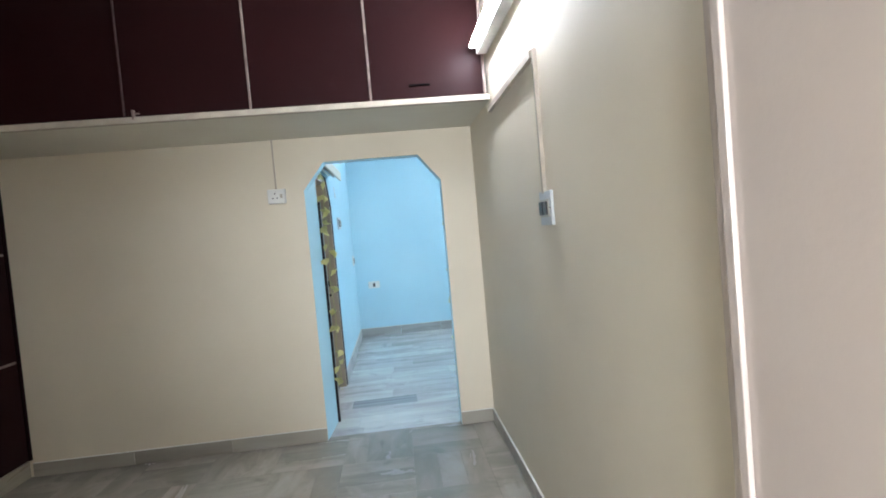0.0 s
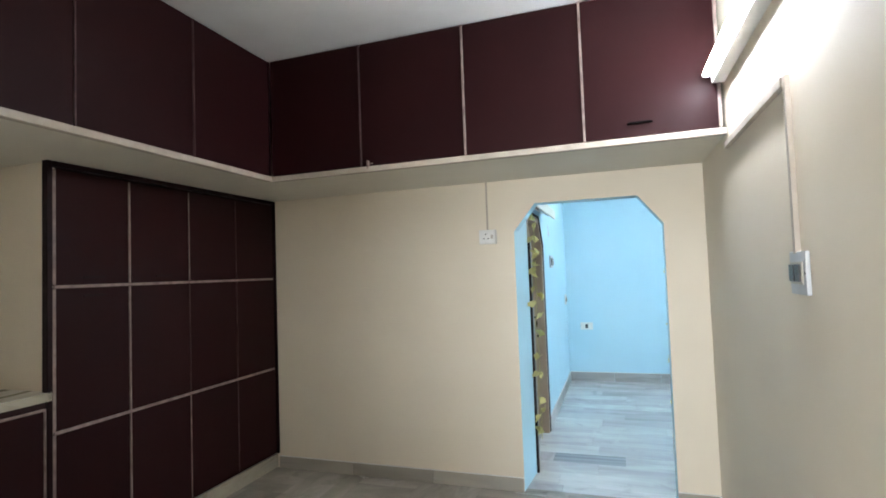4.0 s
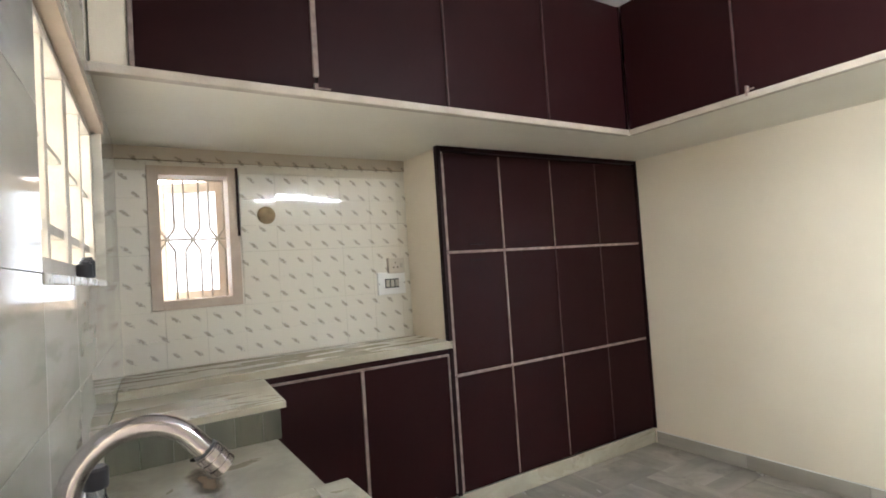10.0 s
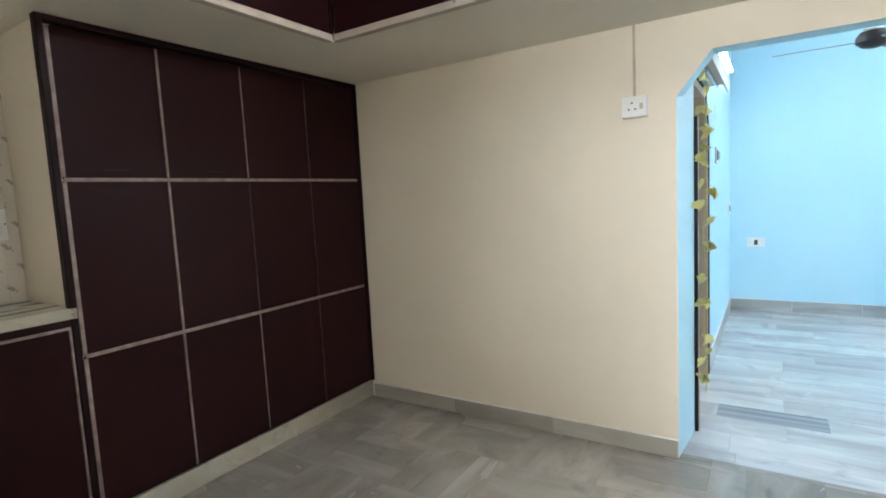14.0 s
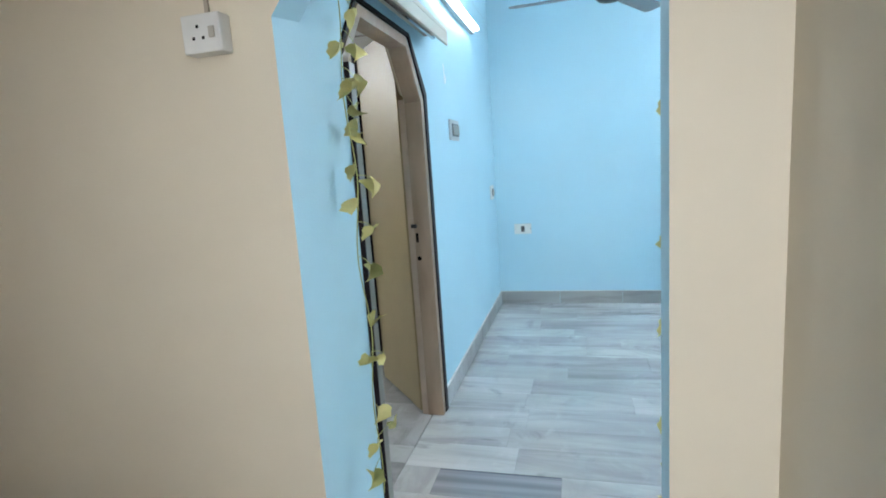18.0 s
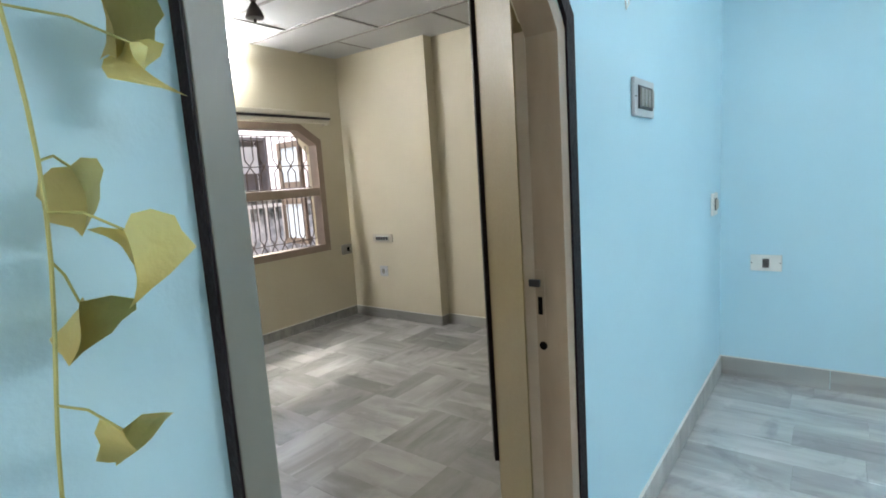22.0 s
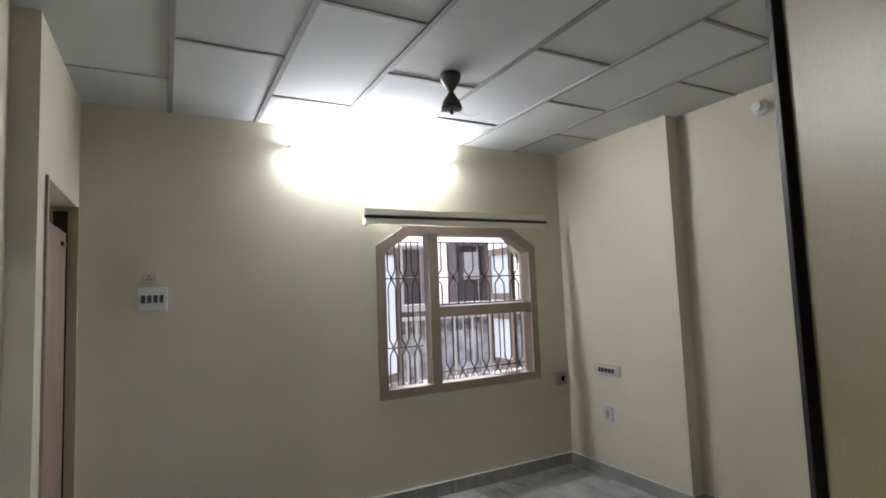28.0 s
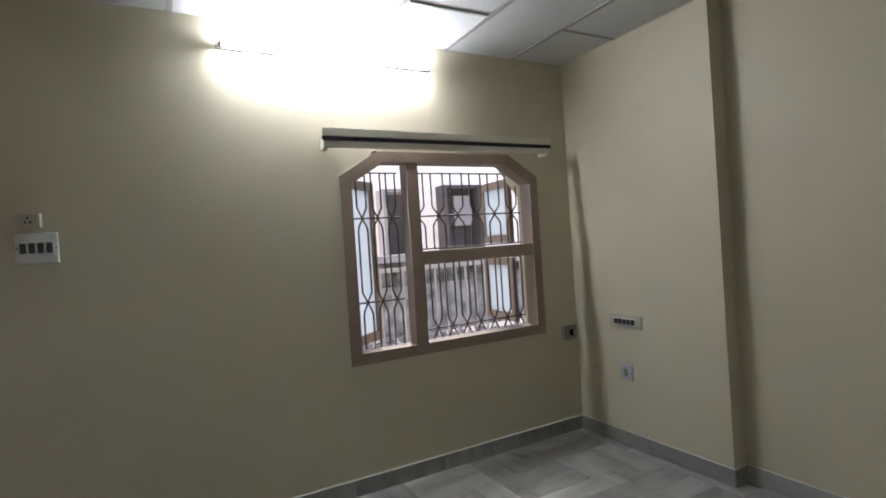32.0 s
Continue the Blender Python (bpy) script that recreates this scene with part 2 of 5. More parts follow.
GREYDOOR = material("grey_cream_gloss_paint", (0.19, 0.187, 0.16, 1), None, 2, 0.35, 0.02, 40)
WOODDOOR = material("reddish_brown_door", (0.30, 0.20, 0.155, 1), (0.21, 0.135, 0.10, 1), 4, 0.5, 0.12, 80, stretch=(4, 4, 0.6))
FLOOR_K = floor_marble("warm_grey_marble_strip", (0.37, 0.345, 0.305, 1), (0.24, 0.222, 0.195, 1), (0.10, 0.092, 0.08, 1), 0.2, 0.13)
FLOOR_B = floor_marble("pale_grey_marble_strip", (0.57, 0.57, 0.56, 1), (0.37, 0.37, 0.37, 1), (0.12, 0.125, 0.13, 1), 0.18, 0.12, (0.75, 4.2, 3.0))
FLOOR_DARK = marble("dark_banded_marble_strip", (0.34, 0.35, 0.37, 1), (0.06, 0.065, 0.085, 1), 0.2, vary=0.05, streak=(0.35, 9, 4), lines=0.95)
FLOOR_R = floor_marble("cool_grey_marble_strip", (0.43, 0.425, 0.415, 1), (0.26, 0.257, 0.25, 1), (0.10, 0.098, 0.096, 1), 0.12, 0.20)
GROUT = material("grey_floor_joint", (0.34, 0.325, 0.30, 1), None, 8, 0.8, 0.2, 90)
SKIRT = marble("grey_marble_skirting", (0.40, 0.37, 0.32, 1), (0.25, 0.23, 0.195, 1), 0.35)
SKIRT_GREY = marble("cool_grey_marble_skirting", (0.37, 0.37, 0.355, 1), (0.22, 0.22, 0.21, 1), 0.35)
SKIRT_PALE = marble("pale_grey_marble_skirting", (0.45, 0.455, 0.45, 1), (0.28, 0.28, 0.275, 1), 0.3)
SKIRTLINE = material("white_paint_line", (0.72, 0.71, 0.68, 1), None, 12, 0.6, 0.1, 90)
COUNTER = floor_marble("green_white_marble", (0.45, 0.415, 0.33, 1), (0.29, 0.265, 0.20, 1), (0.12, 0.105, 0.07, 1), 0.24, 0.05, (4.5, 0.9, 3.0))
SINKSTONE = floor_marble("worn_sink_marble", (0.40, 0.38, 0.31, 1), (0.205, 0.195, 0.15, 1), (0.06, 0.056, 0.036, 1), 0.26, 0.08, (2.0, 1.6, 2.0))
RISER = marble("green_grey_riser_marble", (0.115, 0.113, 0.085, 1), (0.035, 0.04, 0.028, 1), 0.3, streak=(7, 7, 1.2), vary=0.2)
PLASTIC = material("white_switch_plastic", (0.74, 0.74, 0.72, 1), None, 10, 0.35, 0.03, 120)
GREYWHITE = material("greyish_white_switch_plastic", (0.50, 0.52, 0.54, 1), None, 10, 0.35, 0.03, 120)
OLDPLASTIC = material("yellowed_switch_plastic", (0.55, 0.50, 0.42, 1), None, 10, 0.4, 0.05, 120)
DARKPLASTIC = material("dark_switch_plastic", (0.02, 0.02, 0.025, 1), None, 10, 0.35, 0.03, 120)
BLACKKEY = material("black_switch_rocker", (0.03, 0.03, 0.032, 1), None, 10, 0.3, 0.03, 120)
GREYPLASTIC = material("grey_socket_plastic", (0.27, 0.26, 0.24, 1), None, 10, 0.4, 0.05, 120)
NAVY = material("navy_switch_plastic", (0.012, 0.02, 0.10, 1), None, 10, 0.3, 0.03, 120)
ROCKER = material("grey_switch_rocker", (0.45, 0.42, 0.36, 1), None, 10, 0.4, 0.03, 120)
STEEL = material("brushed_steel", (0.50, 0.47, 0.48, 1), (0.36, 0.33, 0.34, 1), 12, 0.16, 0.03, 200, metal=1.0)
IRON = material("painted_grill_iron", (0.17, 0.145, 0.135, 1), (0.10, 0.06, 0.045, 1), 18, 0.5, 0.2, 150)
OLIVE = material("dull_olive_board", (0.125, 0.12, 0.095, 1), (0.085, 0.08, 0.062, 1), 6, 0.5, 0.1, 80, stretch=(3, 3, 0.6))
DULLIRON = material("dull_beige_grill_iron", (0.30, 0.28, 0.22, 1), (0.22, 0.20, 0.155, 1), 18, 0.5, 0.2, 150)
KIRON = material("cream_grill_iron", (0.50, 0.44, 0.36, 1), (0.34, 0.28, 0.21, 1), 18, 0.5, 0.2, 150)
FANBROWN = material("dark_brown_fan_enamel", (0.03, 0.017, 0.014, 1), None, 8, 0.35, 0.05, 120)
FANGREY = material("grey_fan_enamel", (0.22, 0.22, 0.23, 1), None, 8, 0.35, 0.05, 120)
LEAFGREEN = material("yellow_green_cloth_leaf", (0.68, 0.63, 0.30, 1), (0.54, 0.48, 0.19, 1), 12, 0.6, 0.15, 120, vary=0.25)
lg = LEAFGREEN.node_tree
lt, lb = lg.nodes.new("ShaderNodeBsdfTranslucent"), lg.nodes.new("ShaderNodeMixShader")
lt.inputs[0].default_value, lb.inputs[0].default_value = (0.80, 0.72, 0.32, 1), 0.22
lg.links.new(lg.nodes["Principled BSDF"].outputs[0], lb.inputs[1])
lg.links.new(lt.outputs[0], lb.inputs[2])
lg.links.new(lb.outputs[0], lg.nodes["Material Output"].inputs[0])
STEM = material("yellow_green_vine_stem", (0.40, 0.40, 0.14, 1), None, 10, 0.6, 0.1, 120)
CONCRETE = material("weathered_plaster", (0.82, 0.76, 0.74, 1), (0.55, 0.49, 0.48, 1), 2.2, 0.85, 0.3, 40)
DARKPLASTER = material("dark_opening_plaster", (0.26, 0.225, 0.225, 1), (0.15, 0.13, 0.13, 1), 3, 0.85, 0.3, 40)
MOTTLED = material("mossy_stained_plaster", (0.055, 0.06, 0.05, 1), (0.42, 0.39, 0.38, 1), 6, 0.9, 0.6, 30, spread=0.30)
RUBBLEWALL = material("patchy_lime_plaster", (0.82, 0.76, 0.75, 1), (0.30, 0.28, 0.27, 1), 5, 0.9, 0.6, 30, spread=0.35)
GROUND = material("sandy_ground", (0.42, 0.37, 0.33, 1), (0.32, 0.28, 0.24, 1), 2, 0.9, 0.4, 30)
FOLIAGE = material("shrub_leaf", (0.06, 0.10, 0.025, 1), (0.10, 0.13, 0.03, 1), 5, 0.6, 0.1, 60)
YELLOW = material("yellow_painted_wall", (0.60, 0.42, 0.05, 1), None, 3, 0.7, 0.1, 60)
SHUTTER = material("white_window_shutter", (0.72, 0.76, 0.80, 1), (0.62, 0.66, 0.70, 1), 3, 0.5, 0.06, 80)
sh = SHUTTER.node_tree
trans, blend = sh.nodes.new("ShaderNodeBsdfTranslucent"), sh.nodes.new("ShaderNodeMixShader")
trans.inputs[0].default_value, blend.inputs[0].default_value = (0.85, 0.89, 0.95, 1), 0.7
sh.links.new(sh.nodes["Principled BSDF"].outputs[0], blend.inputs[1])
sh.links.new(trans.outputs[0], blend.inputs[2])
sh.links.new(blend.outputs[0], sh.nodes["Material Output"].inputs[0])
PANEL = material("ceiling_board", (0.61, 0.62, 0.635, 1), (0.51, 0.52, 0.53, 1), 1.8, 0.75, 0.1, 160, spread=0.7)
TBAR = material("grey_ceiling_strip", (0.32, 0.31, 0.30, 1), (0.25, 0.24, 0.23, 1), 8, 0.6, 0.1, 90)
NEWTUBE = glow("bright_tube_glass", (0.91, 0.955, 1.03, 1), 10.0)
KITCHENTUBE = glow("kitchen_tube_glass", (0.91, 0.955, 1.03, 1), 60.0)
TUBEGLASS = glow("lit_tube_glass", (0.91, 0.955, 1.03, 1), 150.0)
OLDTUBE = glow("dim_tube_glass", (0.91, 0.955, 1.03, 1), 55.0)
EASTTUBE = glow("east_tube_glass", (0.91, 0.955, 1.03, 1), 112.0)
DAYGLOW = glow("white_daylight_glow", (1.0, 0.98, 0.95, 1), 2.6)
SIDEGLOW = glow("pale_daylight_glow", (1.0, 0.98, 0.95, 1), 1.4)
YARDGLOW = glow("pinkish_daylight_glow", (1.0, 0.92, 0.93, 1), 0.45)
BATTEN = material("white_batten_enamel", (0.70, 0.70, 0.68, 1), None, 8, 0.4, 0.03, 120)
SCREWHOLE = material("dark_hole", (0.003, 0.0025, 0.0025, 1), None, 8, 0.7, 0.0, 120, spec=0.03)


def stain_material(name, colour, half, strength):
    """A soft-edged stain: fades out towards the half sizes of its piece and breaks up with noise."""
    m = bpy.data.materials.new(name)
    m.use_nodes = True
    n, l = m.node_tree.nodes, m.node_tree.links
    p = n["Principled BSDF"]
    p.inputs["Base Color"].default_value, p.inputs["Roughness"].default_value = colour, 0.6
    co, mp, ln = n.new("ShaderNodeTexCoord"), n.new("ShaderNodeMapping"), n.new("ShaderNodeVectorMath")
    mp.inputs["Scale"].default_value = tuple(1 / h for h in half)
    ln.operation = "LENGTH"
    l.new(co.outputs["Object"], mp.inputs[0])
    l.new(mp.outputs[0], ln.inputs[0])
    nz, ad, mr = n.new("ShaderNodeTexNoise"), n.new("ShaderNodeMath"), n.new("ShaderNodeMapRange")
    nz.inputs["Scale"].default_value, nz.inputs["Detail"].default_value = 14, 5
    l.new(co.outputs["Object"], nz.inputs["Vector"])
    ad.operation = "MULTIPLY_ADD"
    l.new(nz.outputs[0], ad.inputs[0])
    ad.inputs[1].default_value = 1.1
    l.new(ln.outputs["Value"], ad.inputs[2])
    mr.interpolation_type = "SMOOTHSTEP"
    for i, v in enumerate((0.55, 1.35, strength, 0.0)):
        mr.inputs[i + 1].default_value = v
    l.new(ad.outputs[0], mr.inputs[0])
    l.new(mr.outputs[0], p.inputs["Alpha"])
    return m


def tile_material(name, flat):
    """Glazed ivory wall tile with slanted printed sprigs; flat names the axis normal to the wall."""
    m = bpy.data.materials.new(name)
    m.use_nodes = True
    n, l = m.node_tree.nodes, m.node_tree.links
    p = n["Principled BSDF"]
    geo = n.new("ShaderNodeNewGeometry")
    sep = n.new("ShaderNodeSeparateXYZ")
    l.new(geo.outputs["Position"], sep.inputs[0])
    com = n.new("ShaderNodeCombineXYZ")
    l.new(sep.outputs["Y" if flat == "x" else "X"], com.inputs[0])
    l.new(sep.outputs["Z"], com.inputs[1])

    def math_node(op, a, b=None):
        q = n.new("ShaderNodeMath")
        q.operation = op
        for i, v in enumerate((a, b)):
            if v is None:
                continue
            if isinstance(v, (int, float)):
                q.inputs[i].default_value = v
            else:
                l.new(v, q.inputs[i])
        return q.outputs[0]
    u, v = sep.outputs["Y" if flat == "x" else "X"], sep.outputs["Z"]
    row = math_node("FLOOR", math_node("DIVIDE", v, 0.095))
    shift = math_node("MULTIPLY", math_node("MODULO", row, 2.0), 0.5)
    uu = math_node("ADD", math_node("DIVIDE", u, 0.105), shift)
    fu = math_node("SUBTRACT", math_node("FRACT", math_node("ADD", uu, 100.0)), 0.5)
    fv = math_node("SUBTRACT", math_node("FRACT", math_node("ADD", math_node("DIVIDE", v, 0.095), 100.0)), 0.5)
    # slanted ellipse per cell
    a = math_node("ADD", math_node("MULTIPLY", fu, 0.105 * 0.78), math_node("MULTIPLY", fv, -0.095 * 0.62))
    b = math_node("ADD", math_node("MULTIPLY", fu, 0.105 * 0.62), math_node("MULTIPLY", fv, 0.095 * 0.78))
    nz = n.new("ShaderNodeTexNoise")
    nz.inputs["Scale"].default_value, nz.inputs["Detail"].default_value = 120, 4
    l.new(geo.outputs["Position"], nz.inputs["Vector"])
    d = math_node("ADD", math_node("POWER", math_node("DIVIDE", a, 0.030), 2.0), math_node("POWER", math_node("DIVIDE", b, 0.0105), 2.0))
    d = math_node("ADD", d, math_node("MULTIPLY", math_node("SUBTRACT", nz.outputs[0], 0.5), 4.6))
    ramp = n.new("ShaderNodeValToRGB")
    e = ramp.color_ramp.elements
    e[0].position, e[0].color = 0.15, (0.33, 0.295, 0.245, 1)
    e[1].position, e[1].color = 1.0, (0.63, 0.595, 0.515, 1)
    l.new(d, ramp.inputs[0])
    l.new(ramp.outputs[0], p.inputs["Base Color"])
    p.inputs["Roughness"].default_value, p.inputs["Specular IOR Level"].default_value = 0.05, 0.36
    n2 = n.new("ShaderNodeTexNoise")
    n2.inputs["Scale"].default_value = 2.5
    l.new(geo.outputs["Position"], n2.inputs["Vector"])
    bp = n.new("ShaderNodeBump")
    bp.inputs["Strength"].default_value, bp.inputs["Distance"].default_value = 0.009, 0.02
    l.new(n2.outputs[0], bp.inputs["Height"])
    l.new(bp.outputs[0], p.inputs["Normal"])
    return m


TILE_W = tile_material("sprigged_ivory_tile", "x")
TILE_S = marble("veined_white_tile", (0.60, 0.58, 0.53, 1), (0.34, 0.325, 0.285, 1), 0.06, vary=0.05, streak=(1.6, 1.6, 3.6), lines=0.5)
TILE_CAP = tile_material("sprigged_beige_border_tile", "x")
for nd in TILE_CAP.node_tree.nodes:
    if nd.type == "VALTORGB":
        nd.color_ramp.elements[0].color, nd.color_ramp.elements[1].color = (0.24, 0.20, 0.155, 1), (0.46, 0.40, 0.32, 1)


# ---- mesh helpers ----
def box(bm, x0, x1, y0, y1, z0, z1, bevel=0.0):
    r = bmesh.ops.create_cube(bm, size=1, matrix=Matrix.Translation(((x0 + x1) / 2, (y0 + y1) / 2, (z0 + z1) / 2)) @ Matrix.Diagonal((abs(x1 - x0), abs(y1 - y0), abs(z1 - z0), 1)))
    if bevel:
        es = list({e for v in r["verts"] for e in v.link_edges})
        bmesh.ops.bevel(bm, geom=es, offset=bevel, segments=2, affect="EDGES", profile=0.5)
    return bm


def boxes(*rows, bevel=0.0):
    bm = bmesh.new()
    for r in rows:
        box(bm, *r, bevel=bevel)
    return bm


def prism(bm, poly, axis, a, b):
    """Extrude a polygon of two coordinates along an axis from a to b."""
    def at(u, v, w):
        return {"x": (w, u, v), "y": (u, w, v), "z": (u, v, w)}[axis]
    lo = [bm.verts.new(at(u, v, a)) for u, v in poly]
    hi = [bm.verts.new(at(u, v, b)) for u, v in poly]
    k = len(poly)
    bm.faces.new(lo)
    bm.faces.new(hi)
    for i in range(k):
        bm.faces.new((lo[i], lo[(i + 1) % k], hi[(i + 1) % k], hi[i]))
    bmesh.ops.recalc_face_normals(bm, faces=bm.faces)
    return bm


def tube(bm, pts, r, seg=8, r_end=None):
    """A round rod along points."""
    pts = [Vector(p) for p in pts]
    rings = []
    side = None
    for i, p in enumerate(pts):
        d = (pts[min(i + 1, len(pts) - 1)] - pts[max(i - 1, 0)]).normalized()
        if side is None:
            side = d.orthogonal().normalized()
        side = (side - d * side.dot(d)).normalized()
        up = d.cross(side)
        rad = r if r_end is None else r + (r_end - r) * i / (len(pts) - 1)
        rings.append([bm.verts.new(p + rad * (math.cos(2 * math.pi * k / seg) * side + math.sin(2 * math.pi * k / seg) * up)) for k in range(seg)])
    for a, b in zip(rings, rings[1:]):
        for k in range(seg):
            bm.faces.new((a[k], a[(k + 1) % seg], b[(k + 1) % seg], b[k]))
    bm.faces.new(rings[0][::-1])
    bm.faces.new(rings[-1])
    return bm


def lathe(bm, profile, centre, seg=24, turn=None):
    """Turn a profile of (radius, height) about an upright axis."""
    rings = []
    for r, h in profile:
        ring = []
        for k in range(seg):
            v = Vector((r * math.cos(2 * math.pi * k / seg), r * math.sin(2 * math.pi * k / seg), h))
            if turn is not None:
                v = turn @ v
            ring.append(bm.verts.new(v + Vector(centre)))
        rings.append(ring)
    for a, b in zip(rings, rings[1:]):
        for k in range(seg):
            bm.faces.new((a[k], a[(k + 1) % seg], b[(k + 1) % seg], b[k]))
    bm.faces.new(rings[0][::-1])
    bm.faces.new(rings[-1])
    bmesh.ops.recalc_face_normals(bm, faces=bm.faces)
    return bm


def mesh_of(name, bm, mat, smooth=False, paint=None):
    me = bpy.data.meshes.new(name)
    mats = mat if isinstance(mat, (list, tuple)) else [mat]
    if paint:
        bm.normal_update()
        for fc in bm.faces:
            fc.material_index = paint(fc.calc_center_median(), fc.normal)
    bm.to_mesh(me)
    bm.free()
    for q in mats:
        me.materials.append(q)
    if smooth:
        me.shade_smooth()
        me.set_sharp_from_angle(angle=radians(35))
    return me


def world_loc(ob):
    v = Vector(ob.location)
    while ob.parent:
        ob = ob.parent
        v = v + Vector(ob.location)
    return v


def part(name, bm, mat, parent, label="", smooth=False, paint=None):
    """A mesh given in world places, linked as one part under a thing or part."""
    vs = [v.co.copy() for v in bm.verts]
    lo = Vector([min(v[i] for v in vs) for i in range(3)])
    hi = Vector([max(v[i] for v in vs) for i in range(3)])
    c = (lo + hi) / 2
    me_paint = (lambda p, nn: paint(p + c, nn)) if paint else None
    bmesh.ops.translate(bm, verts=bm.verts, vec=-c)
    ob = new(name, mesh_of(name, bm, mat, smooth, me_paint))
    ob.location = c - (world_loc(parent) if parent else Vector())
    ob.parent = parent
    if label:
        tagged(ob, label)
    return ob


def thing(name, loc, label, category, group="", kind=""):
    ob = new(name)
    ob.empty_display_size = 0.1
    ob.location = loc
    return tagged(ob, label, category, group, kind)


def solid(name, bm, mat, label, category, kind="", smooth=False, paint=None, group=""):
    return tagged(part(name, bm, mat, None, "", smooth, paint), label, category, group, kind)


def wall_boxes(axis, a, b, u0, u1, z0, z1, openings=()):
    """A wall across its axis from a to b, along u, with rectangular openings (u0, u1, z0, z1, chamfer)."""
    bm = bmesh.new()
    us = sorted({u0, u1, *(o[0] for o in openings), *(o[1] for o in openings)})

    def put(p, q, r, s):
        if q - p > 1e-5 and s - r > 1e-5:
            box(bm, *((a, b, p, q) if axis == "x" else (p, q, a, b)), r, s)
    for p, q in zip(us, us[1:]):
        holes = sorted((o[2], o[3]) for o in openings if o[0] <= p + 1e-6 and o[1] >= q - 1e-6)
        z = z0
        for r, s in holes:
            put(p, q, z, r)
            z = s
        put(p, q, z, z1)
    for o in openings:
        if len(o) > 4 and o[4]:
            c = o[4]
            prism(bm, [(o[0], o[3]), (o[0], o[3] - c * 1.25), (o[0] + c, o[3])], axis, a, b)
            prism(bm, [(o[1], o[3]), (o[1] - c, o[3]), (o[1], o[3] - c * 1.25)], axis, a, b)
    return bm

# ---- plan ----
KN, KE, KC, KT = 4.08, 0.75, -2.52, -3.0          # kitchen: north wall, east wall, cabinet front, tiled wall
KZ, BZ, RZ = 3.02, 3.02, 2.648                    # ceilings of kitchen, blue room and bedroom
XB, YB, XE = -0.49, 7.825, 3.0                    # blue room: west, north and east walls
RW, RN, RN2, RS, RS2 = -4.0, 7.925, 8.04, 4.36, 4.45  # bedroom: west, north, recessed north, south, thick south
AL, AR, AZ = -0.4895, 0.501, 2.024                 # arch
DS, DN, DZ = 4.462, 5.475, 2.03                   # bedroom doorway
SA, SLOPE = -3.09, math.tan(radians(-3.09))       # the kitchen's window wall runs a little askew


def south_y(x):
    return 0.59 + SLOPE * (x + 3.0)


ASKEW = Matrix.Translation((KT, 0.59, 0)) @ Matrix.Rotation(radians(SA), 4, "Z")  # along that wall: u east, v out of the room is negative


def askew(bm):
    bmesh.ops.transform(bm, matrix=ASKEW, verts=bm.verts)
    return bm


# ---- floors ----
solid("floor_kitchen", boxes((-3.35, KE + 0.15, -1.6, KN + 0.06, -0.1, -0.006)), GROUT, "grey joints under kitchen marble strips", "floor", "structure")
solid("floor_blue_room", boxes((XB - 0.06, XE, KN + 0.06, YB + 0.2, -0.1, -0.006)), GROUT, "grey joints under hall marble strips", "floor", "structure")
solid("floor_bedroom", boxes((RW - 0.2, XB - 0.06, KN + 0.06, RN2 + 0.2, -0.1, -0.006)), GROUT, "grey joints under bedroom marble strips", "floor", "structure")

solid("threshold", boxes((XB - 0.10, XB - 0.02, DS + 0.002, DN - 0.002, -0.09, -0.0085)), GROUT, "grey mortar bed under the doorway floor", "threshold", "structure")

# ---- walls ----
north = wall_boxes("y", KN, KN + 0.13, -3.2, KE + 0.15, 0, KZ, [(AL, AR, 0, AZ, 0.155)])
solid("wall_kitchen_north", north, [CREAM, BLUE], "cream wall with a chamfered archway, blue reveal", "wall", "structure",
      paint=lambda c, n: 0 if (n.y < -0.5 and c.y < KN + 0.01) else 1)
blue_south = wall_boxes("y", KN + 0.132, KN + 0.25, KE + 0.1, XE, 0, BZ)
solid("wall_blue_south", blue_south, BLUE, "light blue painted wall", "wall", "structure")
solid("wall_kitchen_east", wall_boxes("x", KE, KE + 0.15, -1.6, KN, 0, KZ), CREAM, "cream painted plaster wall", "wall", "structure")
kw = (0.735, 1.185, 1.335, 2.105)
west = wall_boxes("x", KT - 0.22, KT, 0.3, 2.26, 0, KZ, [kw])
solid("wall_kitchen_west", west, SOFFIT, "plastered wall behind tiles with a window", "wall", "structure")
solid("wall_niche_side", boxes((KT - 0.22, KC - 0.03, 2.262, 2.30, 0, 2.2)), CREAM, "cream side of the counter niche", "wall", "structure")
solid("wall_cabinet_back", boxes((KT - 0.22, KT - 0.1, 2.30, KN, 0, KZ)), CREAM, "wall behind the tall cupboard", "wall", "structure")
sw = (0.78, 2.0, 1.50, 2.085)
southw = askew(wall_boxes("y", -0.22, 0, -0.25, 2.70, 0, KZ, [sw]))
solid("wall_kitchen_south", southw, SOFFIT, "plastered window wall beside the entrance", "wall", "structure")
solid("wall_entry_head", boxes((-0.298, KE, 0.22, 0.43, 2.12, KZ)), CREAM, "wall over the kitchen entrance", "wall", "structure")
solid("wall_entry_west", boxes((-0.55, -0.43, -1.6, 0.215, 0, KZ)), CREAM, "passage wall outside the kitchen", "wall", "structure")
solid("wall_entry_south", wall_boxes("y", -1.75, -1.6, -0.55, KE + 0.15, 0, KZ, [(-0.33, 0.57, 0.9, 2.1)]), CREAM, "unseen wall closing the passage, with an added window opening", "wall", "structure")
